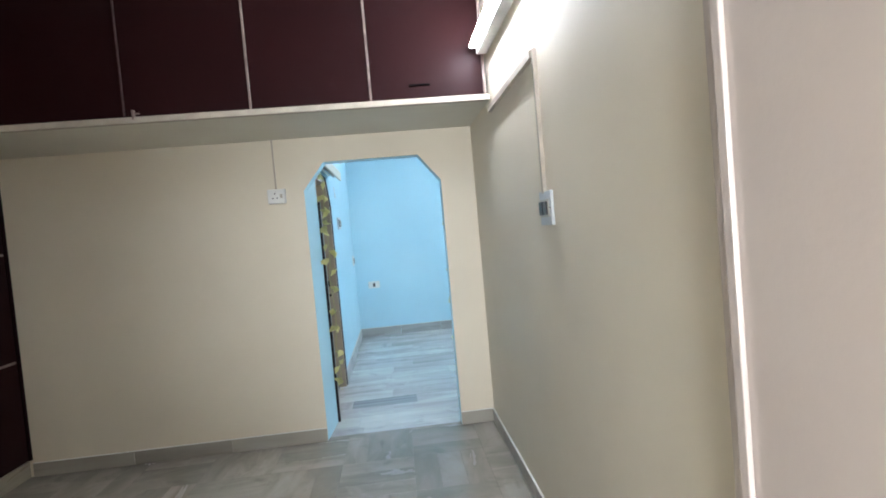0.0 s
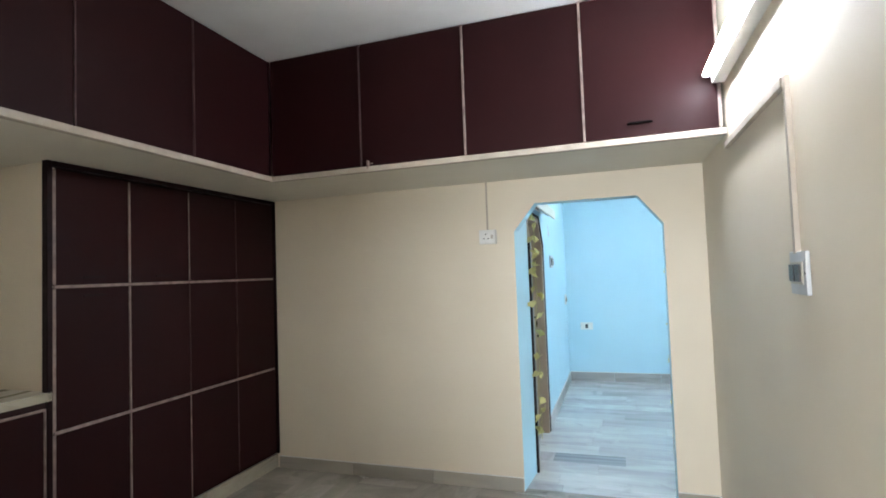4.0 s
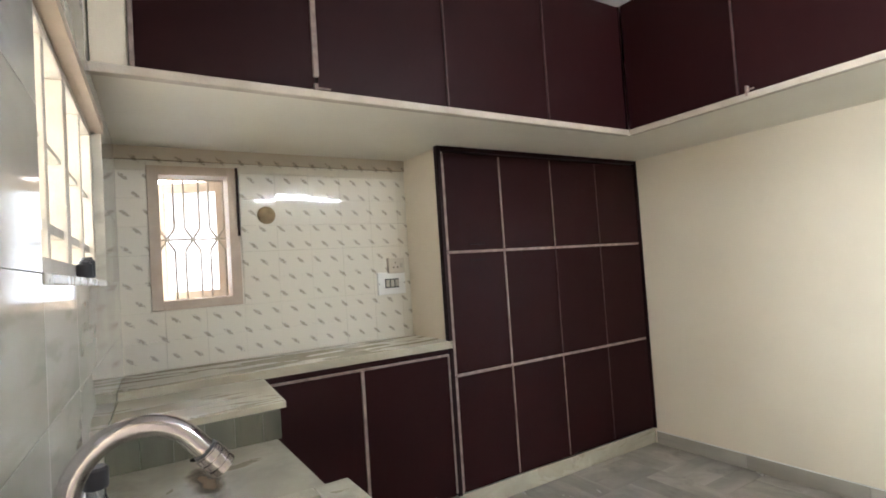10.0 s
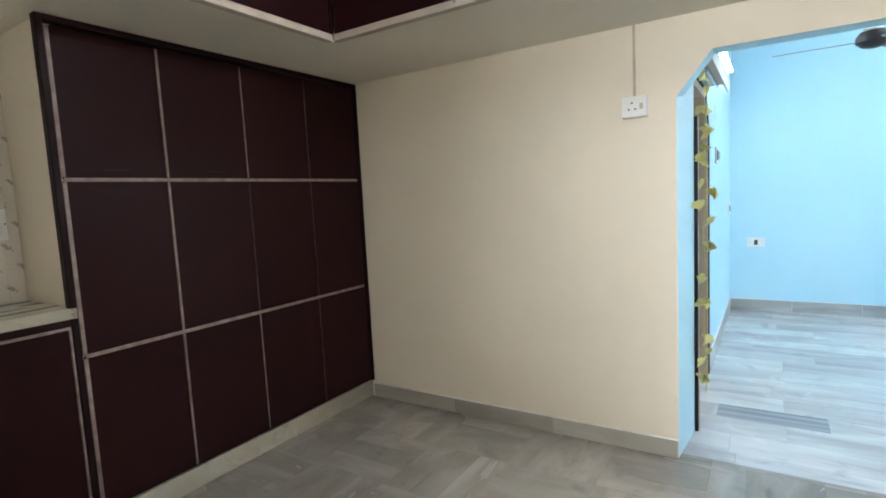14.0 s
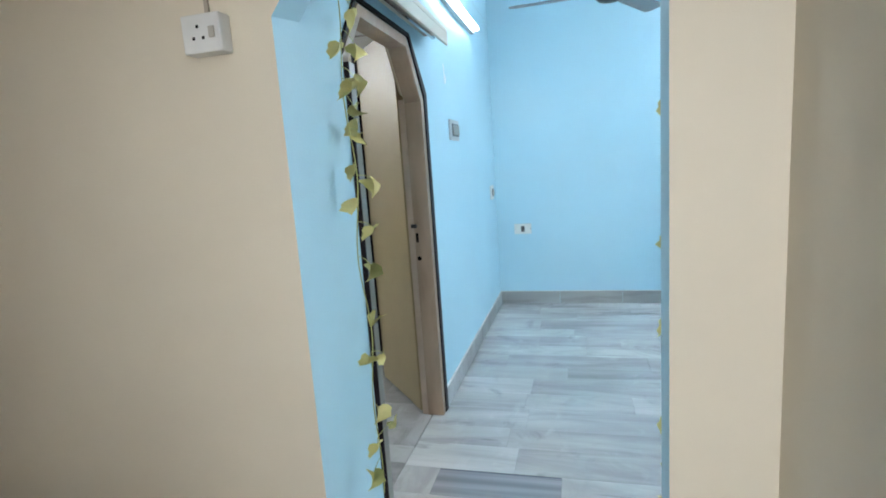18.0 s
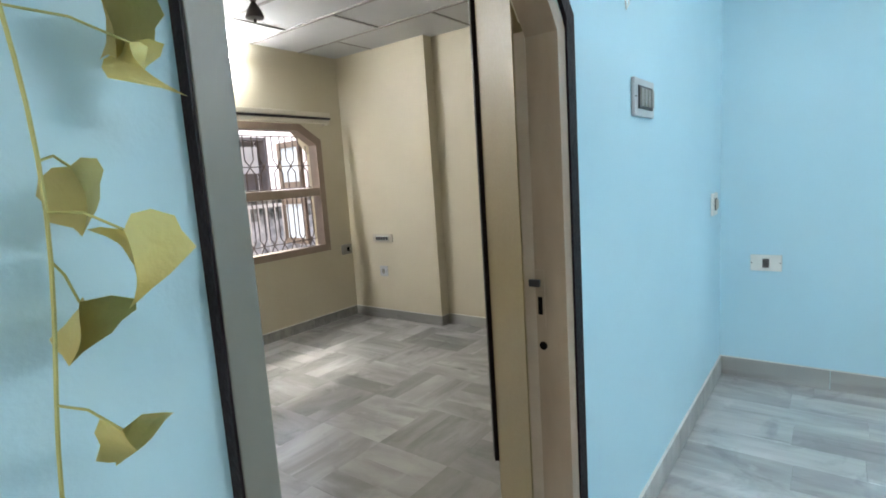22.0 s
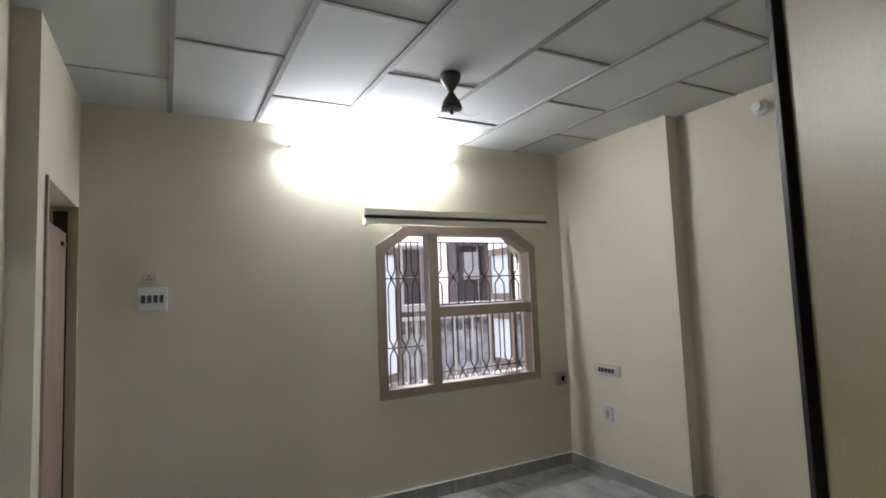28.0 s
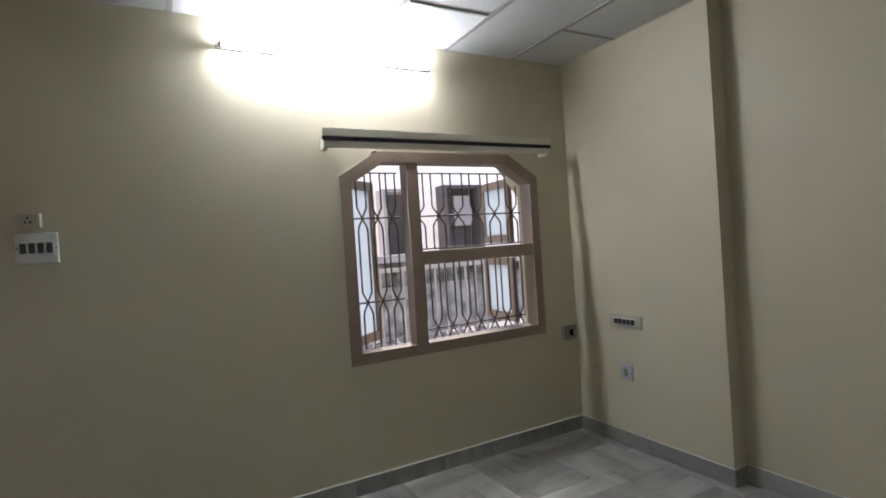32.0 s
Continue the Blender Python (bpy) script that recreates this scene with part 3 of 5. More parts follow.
solid("ceiling_kitchen", boxes((-3.22, KE + 0.15, -1.75, KN + 0.13, KZ, KZ + 0.12)), WHITE, "white painted ceiling", "ceiling", "structure")

door = (DS, DN, 0, DZ, 0.20)
bw = wall_boxes("x", XB - 0.12, XB, KN + 0.13, YB, 0, BZ, [door])
solid("wall_blue_west", bw, [BLUE, BEDPAINT], "light blue wall with a chamfered doorway", "wall", "structure",
      paint=lambda c, n: 0 if n.x > 0.5 else 1)
solid("wall_blue_return", prism(bmesh.new(), [(XB + 0.0005, KN + 0.004), (XB + 0.033, 4.442), (XB + 0.0005, 4.442)], "z", 0, 2.4), BLUE, "light blue plaster thickening towards the doorway", "wall", "structure")
bwin = (1.325, 2.45, 0.80, 1.99, 0.13)
solid("wall_blue_north", wall_boxes("y", YB, YB + 0.22, XB - 0.12, XE, 0, BZ, [bwin]), BLUE, "light blue wall with a window", "wall", "structure")
solid("wall_blue_east", wall_boxes("x", XE, XE + 0.15, KN + 0.13, YB + 0.2, 0, BZ), BLUE, "light blue painted wall", "wall", "structure")
solid("ceiling_blue_room", boxes((XB, XE + 0.15, KN + 0.13, YB + 0.2, BZ, BZ + 0.1)), WHITE, "white painted ceiling", "ceiling", "structure")

rwin = (6.21, 7.625, 0.742, 1.985, 0.235)
solid("wall_bedroom_west", wall_boxes("x", RW - 0.22, RW, KN + 0.13, RN2 + 0.2, 0, 2.9, [rwin[:4] + (0.215,)]), BEDPAINT, "pale cream wall with a window", "wall", "structure")
solid("wall_bedroom_north", wall_boxes("y", RN2, RN2 + 0.15, RW, XB, 0, 2.9), BEDPAINT, "pale cream painted wall", "wall", "structure")
solid("wall_bedroom_pier", boxes((RW, -2.855, RN, RN2 + 0.002, 0, 2.9)), BEDPAINT, "pale cream projecting pier", "wall", "structure")
solid("wall_bedroom_east", wall_boxes("x", XB - 0.122, XB - 0.12, KN + 0.13, DS - 0.1, 0, 2.9), BEDPAINT, "pale cream painted wall", "wall", "structure")
solid("wall_bedroom_south", wall_boxes("y", KN + 0.132, RS, -2.95, XB - 0.12, 0, 2.9), BEDPAINT, "pale cream painted wall", "wall", "structure")
sd = (-3.93, -3.08, 0, 2.03)
solid("wall_bedroom_thick", wall_boxes("y", KN + 0.132, RS2, RW, -2.95, 0, 2.9, [sd]), BEDPAINT, "pale cream wall with a doorway", "wall", "structure")

# small washroom behind the brown door
solid("floor_washroom", boxes((-4.7, -3.352, 2.8, KN + 0.06, -0.1, -0.004)), GROUT, "grey washroom floor", "floor", "structure")
solid("wall_washroom_west", wall_boxes("x", -4.7, -4.6, 2.8, 4.21, 0, 2.9, [(3.0, 4.0, 1.3, 2.7)]), SOFFIT, "white washroom wall with a vent opening", "wall", "structure")
solid("wall_washroom_south", boxes((-4.6, -3.222, 2.8, 2.9, 0, 2.9)), SOFFIT, "white washroom wall", "wall", "structure")
solid("wall_washroom_north", boxes((-4.6, -4.222, 4.1, 4.21, 0, 2.9)), SOFFIT, "white washroom wall", "wall", "structure")
solid("ceiling_washroom", boxes((-4.7, -3.222, 2.8, 4.21, 2.905, 3.0)), WHITE, "white washroom ceiling", "ceiling", "structure")

# boarded ceiling of the bedroom: staggered boards with grey strips in one mesh
rows_y = [RS - 0.1, 4.90, 5.40, 5.895, 6.455, 6.965, 7.48, RN2 + 0.1]
joint = [-3.47, -2.98, -2.43, -1.89, -2.42, -1.89, -2.42]
bm = bmesh.new()
box(bm, RW - 0.1, XB, KN + 0.14, RN2 + 0.1, RZ + 0.02, RZ + 0.06)
for i in range(7):
    y0, y1 = rows_y[i], rows_y[i + 1]
    xs = sorted([joint[i] + k * 1.07 for k in range(-4, 5)])
    xs = [RW - 0.05] + [x for x in xs if RW < x < XB - 0.12] + [XB - 0.12]
    for a, b in zip(xs, xs[1:]):
        drop = random.uniform(-0.003, 0.004)
        box(bm, a + 0.011, b - 0.011, y0 + 0.011, y1 - 0.011, RZ + drop, RZ + 0.02, bevel=0.003)
for fc in bm.faces:
    fc.material_index = 0 if (fc.calc_center_median().z < RZ + 0.018) else 1
n0 = len(bm.faces)
for i in range(7):
    y0, y1 = rows_y[i], rows_y[i + 1]
    if i:
        box(bm, RW, XB - 0.12, y0 - 0.014, y0 + 0.014, RZ - 0.006, RZ + 0.012)
    for k in range(-4, 5):
        x = joint[i] + k * 1.07
        if RW < x < XB - 0.12:
            box(bm, x - 0.009, x + 0.009, y0 + 0.018, y1 - 0.018, RZ - 0.005, RZ + 0.012)
bm.faces.ensure_lookup_table()
for fc in bm.faces[n0:]:
    fc.material_index = 1
ceil = new("ceiling_bedroom", mesh_of("ceiling_bedroom", bm, [PANEL, TBAR]))
tagged(ceil, "white board ceiling with staggered grey joint strips", "ceiling", "", "structure")

# ---- outside ----
solid("ground", boxes((-60, 60, -60, 60, -0.7, -0.55)), GROUND, "sandy ground outside the house", "ground", "structure")
solid("roof_slab", boxes((-4.4, 3.3, -1.9, 8.4, 3.14, 3.3)), CONCRETE, "concrete roof slab over the rooms", "roof", "structure")

# ---- kitchen: lofts ----
slab = boxes((KT, -1.96, south_y(-2.5) - 0.02, 3.30, 2.203, 2.228), (KT - 0.1, KE, 3.30, KN, 2.203, 2.228))
solid("loft_slab", slab, SOFFIT, "off-white concrete slab under the loft cupboards", "loft slab", "structure")
LZ0, LZ1 = 2.232, KZ


def loft_door(parent, axis, at, u0, u1):
    """A maroon loft shutter with beading along its edges, on the plane at, facing the room."""
    g = 0.006
    if axis == "x":
        b = boxes((at - 0.03, at - 0.004, u0 + g, u1 - g, LZ0 + 0.004, LZ1 - 0.008), bevel=0.002)
    else:
        b = boxes((u0 + g, u1 - g, at + 0.004, at + 0.03, LZ0 + 0.004, LZ1 - 0.008), bevel=0.002)
    d = part("door", b, MAROON, parent, "dark maroon laminate shutter")
    return d


def bead(parent, x0, x1, y0, y1, z0, z1, mat=BEAD):
    return part("beading", boxes((x0, x1, y0, y1, z0, z1), bevel=0.002), mat, parent, "worn beige beading" if mat is BEAD else "")


loft_w = thing("loft_cupboard", (-2.4, 2.0, LZ0), "dark maroon loft cupboard with beige beading below ceiling", "loft cupboard", "kitchen lofts")
part("body", boxes((KT + 0.01, -1.995, south_y(-2) + 0.16, 3.30, LZ0, LZ1 - 0.004)), DARKEDGE, loft_w)
seams_w = [0.66, 1.325, 1.98, 2.64, 3.30]
for a, b in zip(seams_w, seams_w[1:]):
    loft_door(loft_w, "x", -1.96, a, b)
bead(loft_w, -1.967, -1.953, 0.655, 0.672, LZ0, LZ1 - 0.01)
for i, y in enumerate(seams_w[1:4]):
    w = 0.011 if i == 0 else 0.004
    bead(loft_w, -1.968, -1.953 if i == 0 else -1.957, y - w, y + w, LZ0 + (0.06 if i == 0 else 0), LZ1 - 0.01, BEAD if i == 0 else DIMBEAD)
part("beading", boxes((-1.968, -1.956, 3.286, 3.296, LZ0, LZ1 - 0.01)), DARKEDGE, loft_w)
part("ledge", boxes((-1.965, -1.925, south_y(-1.96), 3.262, 2.192, 2.226), bevel=0.004), LEDGE, loft_w, "cream ledge under the shutters")
part("end_panel", boxes((KT + 0.02, -1.962, south_y(-2) + 0.005, 0.652, LZ0 - 0.004, LZ1 - 0.004)), CREAM, loft_w, "pale cream plastered end")
latch = part("latch", boxes((-1.956, -1.938, 1.31, 1.325, 2.23, 2.258), (-1.952, -1.942, 1.325, 1.38, 2.238, 2.244)), BEAD, loft_w, "painted latch")
loft_n = thing("loft_cupboard", (-0.6, 3.6, LZ0), "dark maroon loft cupboard over the archway wall", "loft cupboard", "kitchen lofts")
part("body", boxes((-1.955, KE - 0.01, 3.33, KN - 0.01, LZ0, LZ1 - 0.004)), DARKEDGE, loft_n)
seams_n = [-1.955, -1.285, -0.607, 0.065, KE - 0.012]
for a, b in zip(seams_n, seams_n[1:]):
    loft_door(loft_n, "y", 3.292, a, b)
for x, w in ((-1.285, 0.004), (-0.607, 0.006), (0.065, 0.006)):
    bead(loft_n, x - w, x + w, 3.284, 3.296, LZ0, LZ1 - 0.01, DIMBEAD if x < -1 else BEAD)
bead(loft_n, KE - 0.03, KE - 0.014, 3.282, 3.296, LZ0, LZ1 - 0.01)
part("ledge", boxes((-1.925, KE - 0.002, 3.262, 3.302, 2.192, 2.226), bevel=0.004), LEDGE, loft_n, "cream ledge under the shutters")
part("latch", boxes((-1.232, -1.222, 3.258, 3.282, 2.21, 2.262), (-1.222, -1.195, 3.266, 3.276, 2.24, 2.246)), BEAD, loft_n, "painted latch")
part("handle", boxes((0.29, 0.41, 3.278, 3.290, 2.300, 2.312), bevel=0.003), SCREWHOLE, loft_n, "dark pull handle")

# ---- tall cupboard ----
tall = thing("tall_cupboard", (KC - 0.2, 3.16, 0), "dark maroon built-in cupboard with a grid of beige beading", "cupboard")
part("body", boxes((KT - 0.08, KC - 0.03, 2.305, KN - 0.002, 0.11, 2.20)), DARKEDGE, tall)
part("plinth", boxes((KT - 0.08, KC - 0.012, 2.262, KN - 0.002, 0.002, 0.112), bevel=0.003), COUNTER, tall, "worn marble plinth")
cols = [2.272, 2.706, 3.157, 3.607, 4.056]
rows = [0.125, 0.815, 1.552, 2.165]
for r0, r1 in zip(rows, rows[1:]):
    for c0, c1 in zip(cols, cols[1:]):
        part("door", boxes((KC - 0.028, KC, c0 + 0.005, c1 - 0.005, r0 + 0.005, r1 - 0.005), bevel=0.0015), MAROON, tall)
for z in rows[1:3]:
    part("beading", boxes((KC - 0.004, KC + 0.008, cols[0], cols[-1] - 0.02, z - 0.008, z + 0.008), bevel=0.002), BEAD, tall, "worn beige beading")
for k, y in enumerate(cols[:4]):
    w = (0.008, 0.0045, 0.002, 0.002)[k]
    for r0, r1 in zip(rows, rows[1:]):
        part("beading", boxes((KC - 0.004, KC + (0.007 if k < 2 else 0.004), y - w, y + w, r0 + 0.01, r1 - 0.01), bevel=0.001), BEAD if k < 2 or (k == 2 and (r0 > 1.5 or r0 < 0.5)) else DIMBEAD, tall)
for q in ((KC - 0.03, KC + 0.012, 2.235, 2.262, 0.12, 2.20), (KC - 0.03, KC + 0.012, 4.058, KN - 0.003, 0.12, 2.20), (KC - 0.03, KC + 0.012, 2.262, 4.058, 2.172, 2.20)):
    part("frame", boxes(q, bevel=0.004), DARKEDGE, tall, "dark trim frame")
for y, z in ((2.49, 1.60), (2.95, 1.60), (2.49, 1.50)):
    part("handle", boxes((KC, KC + 0.004, y - 0.06, y + 0.06, z - 0.007, z + 0.007)), DARKEDGE, tall, "recessed dark pull")

# ---- base cupboard and counters ----
base = thing("base_cupboard", (KC - 0.2, 1.7, 0), "dark maroon base cupboard under a marble counter", "cupboard")
part("body", boxes((KT + 0.005, KC - 0.03, 1.16, 2.235, 0.11, 0.983)), DARKEDGE, base)
part("plinth", boxes((KT + 0.005, KC - 0.012, 1.16, 2.26, 0.002, 0.11), bevel=0.003), COUNTER, base, "worn marble plinth")
for a, b in ((1.13, 1.672), (1.688, 2.225)):
    part("door", boxes((KC - 0.028, KC, a, b, 0.125, 0.938), bevel=0.002), MAROON, base)
part("beading", boxes((KC - 0.004, KC + 0.008, 1.671, 1.689, 0.14, 0.94), bevel=0.002), BEAD, base, "worn beige beading")
part("beading", boxes((KC - 0.004, KC + 0.008, 1.13, 2.232, 0.941, 0.952), bevel=0.002), BEAD, base)
part("top_rail", boxes((KC - 0.028, KC + 0.002, 1.13, 2.232, 0.954, 0.983), bevel=0.002), MAROON, base, "dark maroon rail under the counter")
part("beading", boxes((KC - 0.004, KC + 0.008, 2.224, 2.233, 0.14, 0.94), bevel=0.002), BEAD, base)
top = bmesh.new()
prism(top, [(KT + 0.009, south_y(KT) + 0.01), (KC + 0.012, south_y(KC) + 0.01), (KC + 0.012, 2.258), (KT + 0.009, 2.258)], "z", 0.985, 1.028)
solid("counter_slab", top, COUNTER, "green-veined grey marble counter slab by the wall", "counter")
solid("counter_slab", prism(bmesh.new(), [(KC + 0.014, south_y(KC) + 0.01), (-1.93, south_y(-1.93) + 0.01), (-1.95, 1.125), (KC + 0.014, 1.165)], "z", 0.968, 0.992), COUNTER, "green-veined white marble slab beside the sink step", "counter")
low = thing("sink_counter", (-1.2, 0.8, 0), "lower marble sink counter on a marble front", "counter")
x1 = -0.22
part("top", prism(bmesh.new(), [(-2.0, south_y(-2.0) + 0.002), (-1.38, south_y(-1.38) + 0.002), (-1.38, 1.085), (-2.0, 1.085)], "z", 0.825, 0.857), SINKSTONE, low, "marble drainboard")
for k in range(6):
    a = south_y(-1.95) + 0.002 + k * 0.1
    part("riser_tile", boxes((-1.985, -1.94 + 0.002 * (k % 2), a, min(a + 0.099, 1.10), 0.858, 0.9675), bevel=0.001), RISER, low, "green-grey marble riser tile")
part("rim", boxes((-1.375, x1, 1.04, 1.145, 0.83, 0.872), bevel=0.006), SINKSTONE, low, "raised front rim of the sink")
part("rim", boxes((-1.375, -1.30, 0.64, 1.04, 0.83, 0.872), bevel=0.006), SINKSTONE, low, "raised side rim of the sink")
part("rim", prism(bmesh.new(), [(-1.375, south_y(-1.375) + 0.002), (x1, south_y(x1) + 0.002), (x1, 0.62), (-1.375, 0.64)], "z", 0.83, 0.872), SINKSTONE, low)
part("basin", boxes((-1.30, x1 - 0.06, 0.62, 0.634, 0.62, 0.83), (-1.30, x1 - 0.06, 1.03, 1.04, 0.62, 0.83), (-1.30, -1.29, 0.634, 1.03, 0.62, 0.83), (x1 - 0.07, x1 - 0.06, 0.634, 1.03, 0.62, 0.83), (-1.30, x1 - 0.06, 0.62, 1.04, 0.60, 0.62)), SINKSTONE, low, "deep marble basin")
part("rim", boxes((x1 - 0.06, x1, 0.62, 1.04, 0.83, 0.872), bevel=0.006), SINKSTONE, low)
part("front", boxes((-2.50, x1, 1.05, 1.075, 0.002, 0.82)), SINKSTONE, low, "marble front panel")
part("front", boxes((-2.50, -1.95, 1.078, 1.10, 0.10, 0.955)), MAROON, low, "maroon front panel")
part("side", boxes((x1 - 0.03, x1 - 0.002, 0.60, 1.048, 0.002, 0.825)), SINKSTONE, low, "marble side panel")
part("stain", boxes((-1.93, -1.40, 0.70, 0.90, 0.8573, 0.8577)), stain_material("brown_water_stain", (0.15, 0.10, 0.055, 1), (0.26, 0.075, 1), 0.85), low, "brown water stain")
part("stain", boxes((-1.288, x1 - 0.075, 1.026, 1.0295, 0.70, 0.829)), stain_material("rusty_basin_stain", (0.13, 0.075, 0.035, 1), (0.5, 1, 0.07), 0.9), low, "brown stained basin edge")
part("drain_hole", lathe(bmesh.new(), [(0.02, 0), (0.02, 0.003)], (-1.915, 0.80, 0.8575), 12), SCREWHOLE, low)

# ---- lamps ----
def tube_light_fitting(a, b, out, label, half=0.02, glass=TUBEGLASS, deep=0.035):
    """A fluorescent tube on a batten from a to b, standing off its wall along out."""
    a, b, out = Vector(a), Vector(b), Vector(out)
    d = (b - a).normalized()
    th = thing("tube_light_fitting", (a + b) / 2, label, "tube light", "tube lights")
    up = Vector((0, 0, 1))

    def bar(p, q, w0, w1, h):
        bm = bmesh.new()
        vs = []
        for e in (p, q):
            for o in (w0, w1):
                for z in (-h, h):
                    vs.append(e + out * o + up * z)
        lo = Vector([min(v[i] for v in vs) for i in range(3)])
        hi = Vector([max(v[i] for v in vs) for i in range(3)])
        return box(bm, lo.x, hi.x, lo.y, hi.y, lo.z, hi.z, bevel=0.003)
    part("batten", bar(a, b, 0.001, deep, half), BATTEN, th, "white enamel batten")
    for e, s in ((a, 1), (b, -1)):
        part("holder", bar(e + d * s * 0.012, e + d * s * 0.03, deep, deep + 0.042, 0.011), BATTEN, th, "white tube holder")
    part("tube", tube(bmesh.new(), [a + d * 0.03 + out * (deep + 0.027), b - d * 0.03 + out * (deep + 0.027)], 0.014, 10), glass, th, "lit glass tube", smooth=True)
    return th


tube_light_fitting((KE, 2.02, 2.49), (KE, 3.25, 2.49), (-1, 0, 0), "lit fluorescent tube on the kitchen side wall", 0.042, KITCHENTUBE, 0.062)
tube_light_fitting((XB, 5.72, 2.43), (XB, 6.94, 2.43), (1, 0, 0), "lit fluorescent tube on the blue wall", 0.03, NEWTUBE)
tube_light_fitting((XE, 5.2, 2.43), (XE, 6.42, 2.43), (-1, 0, 0), "lit fluorescent tube on the far blue wall", 0.03, EASTTUBE)
tube_light_fitting((1.22, YB, 2.36), (2.44, YB, 2.36), (0, -1, 0), "lit fluorescent tube above the blue room window", 0.03, OLDTUBE)
tube_light_fitting((RW, 5.60, 2.50), (RW, 6.83, 2.50), (1, 0, 0), "lit fluorescent tube above the bedroom window", 0.012)


# ---- windows ----
def grill(parent, axis, at, u0, u1, z0, z1, n, mat, waists, r=0.006):
    """Window bars in pairs that bow together at waists, tied by cross bars."""
    def p3(u, z):
        return (at, u, z) if axis == "x" else (u, at, z)
    step = (u1 - u0) / n
    for i in range(n):
        c = u0 + (i + 0.5) * step
        for sgn in (-1, 1):
            pts = []
            m = 40
            for k in range(m + 1):
                z = z0 + (z1 - z0) * k / m
                off = 0.30 * step
                for wz in waists:
                    q = abs(z - wz) / 0.07
                    if q < 1:
                        off = min(off, 0.30 * step * (0.08 + 0.92 * (q * q * (3 - 2 * q))))
                pts.append(p3(c + sgn * off, z))
            part("bar", tube(bmesh.new(), pts, r, 6), mat, parent, "")
    for z in (z0 + 0.005, z1 - 0.005, *waists):
        part("cross_bar", tube(bmesh.new(), [p3(u0, z), p3(u1, z)], r * 0.9, 6), mat, parent)


def chamfered_ring(axis, a, b, u0, u1, z0, z1, c, w, cz=1.0):
    """A window frame with cut upper corners."""
    bm = bmesh.new()
    outer = [(u0, z0), (u1, z0), (u1, z1 - c * cz), (u1 - c, z1), (u0 + c, z1), (u0, z1 - c * cz)]
    ci = max(c - 0.42 * w, 0.0)
    inner = [(u0 + w, z0 + w), (u1 - w, z0 + w), (u1 - w, z1 - w - ci * cz), (u1 - w - ci, z1 - w), (u0 + w + ci, z1 - w), (u0 + w, z1 - w - ci * cz)]

    def at(p, s):
        return (s, p[0], p[1]) if axis == "x" else (p[0], s, p[1])
    v = [[bm.verts.new(at(p, s)) for p in ring] for s in (a, b) for ring in (outer, inner)]
    k = 6
    for i in range(k):
        j = (i + 1) % k
        for q in ((v[0][i], v[0][j], v[1][j], v[1][i]), (v[2][i], v[3][i], v[3][j], v[2][j]), (v[0][i], v[2][i], v[2][j], v[0][j]), (v[1][i], v[1][j], v[3][j], v[3][i])):
            bm.faces.new(q)
    bmesh.ops.recalc_face_normals(bm, faces=bm.faces)
    return bm


w1 = thing("window_1", (RW, 6.9, 0.75), "brown-framed bedroom window with iron grill, shutters open", "window", "", "structure")
y0, y1, z0, z1 = rwin[:4]
part("window_frame", chamfered_ring("x", RW - 0.10, RW + 0.014, y0, y1, z0, z1 - 0.002, 0.235, 0.065, 0.62), FRAME, w1, "pinkish brown frame with cut corners")
part("mullion", boxes((RW - 0.09, RW + 0.010, 6.628, 6.708, z0 + 0.055, z1 - 0.06), bevel=0.004), FRAME, w1)
part("transom", boxes((RW - 0.09, RW + 0.008, 6.709, y1 - 0.055, 1.295, 1.375), bevel=0.004), FRAME, w1)
part("window_sill", boxes((RW - 0.24, RW - 0.101, y0 + 0.002, y1 - 0.002, z0 - 0.03, z0 + 0.03), bevel=0.004), CONCRETE, w1, "worn pale sill")
grill(w1, "x", RW - 0.16, y0 + 0.03, 6.64, z0 + 0.04, z1 - 0.10, 4, IRON, (1.08, 1.60))
grill(w1, "x", RW - 0.16, 6.70, y1 - 0.03, 1.38, z1 - 0.10, 6, IRON, (1.60,))
grill(w1, "x", RW - 0.16, 6.70, y1 - 0.03, z0 + 0.04, 1.30, 8, IRON, (0.86,))


def shutter(parent, hinge, length, ang, za, zb, mat, glass):
    """An outward-swung casement: stiles, rails and a pane, at ang degrees from the wall's outward way."""
    def piece(a, b, c, d, t=0.018):
        bm = boxes((-b, -a, -t, t, c, d), bevel=0.003)
        bmesh.ops.transform(bm, matrix=Matrix.Translation(hinge) @ Matrix.Rotation(radians(ang), 4, "Z"), verts=bm.verts)
        return bm
    s = part("shutter", piece(0, 0.05, za, zb), mat, parent, "open window shutter")
    part("stile", piece(length - 0.05, length, za, zb), mat, s)
    part("rail", piece(0.05, length - 0.05, za, za + 0.06), mat, s)
    part("rail", piece(0.05, length - 0.05, zb - 0.06, zb), mat, s)
    part("panel", piece(0.05, length - 0.05, za + 0.06, zb - 0.06, 0.006), glass, s, "pale frosted pane")


shutter(w1, (RW - 0.23, y0 + 0.05, 0), 0.40, -53, z0 + 0.05, 1.86, FRAME, SHUTTER)
shutter(w1, (RW - 0.23, y1 - 0.06, 0), 0.42, -4, 1.39, 1.86, FRAME, SHUTTER)
shutter(w1, (RW - 0.23, y1 - 0.06, 0), 0.42, -4, z0 + 0.06, 1.28, FRAME, SHUTTER)

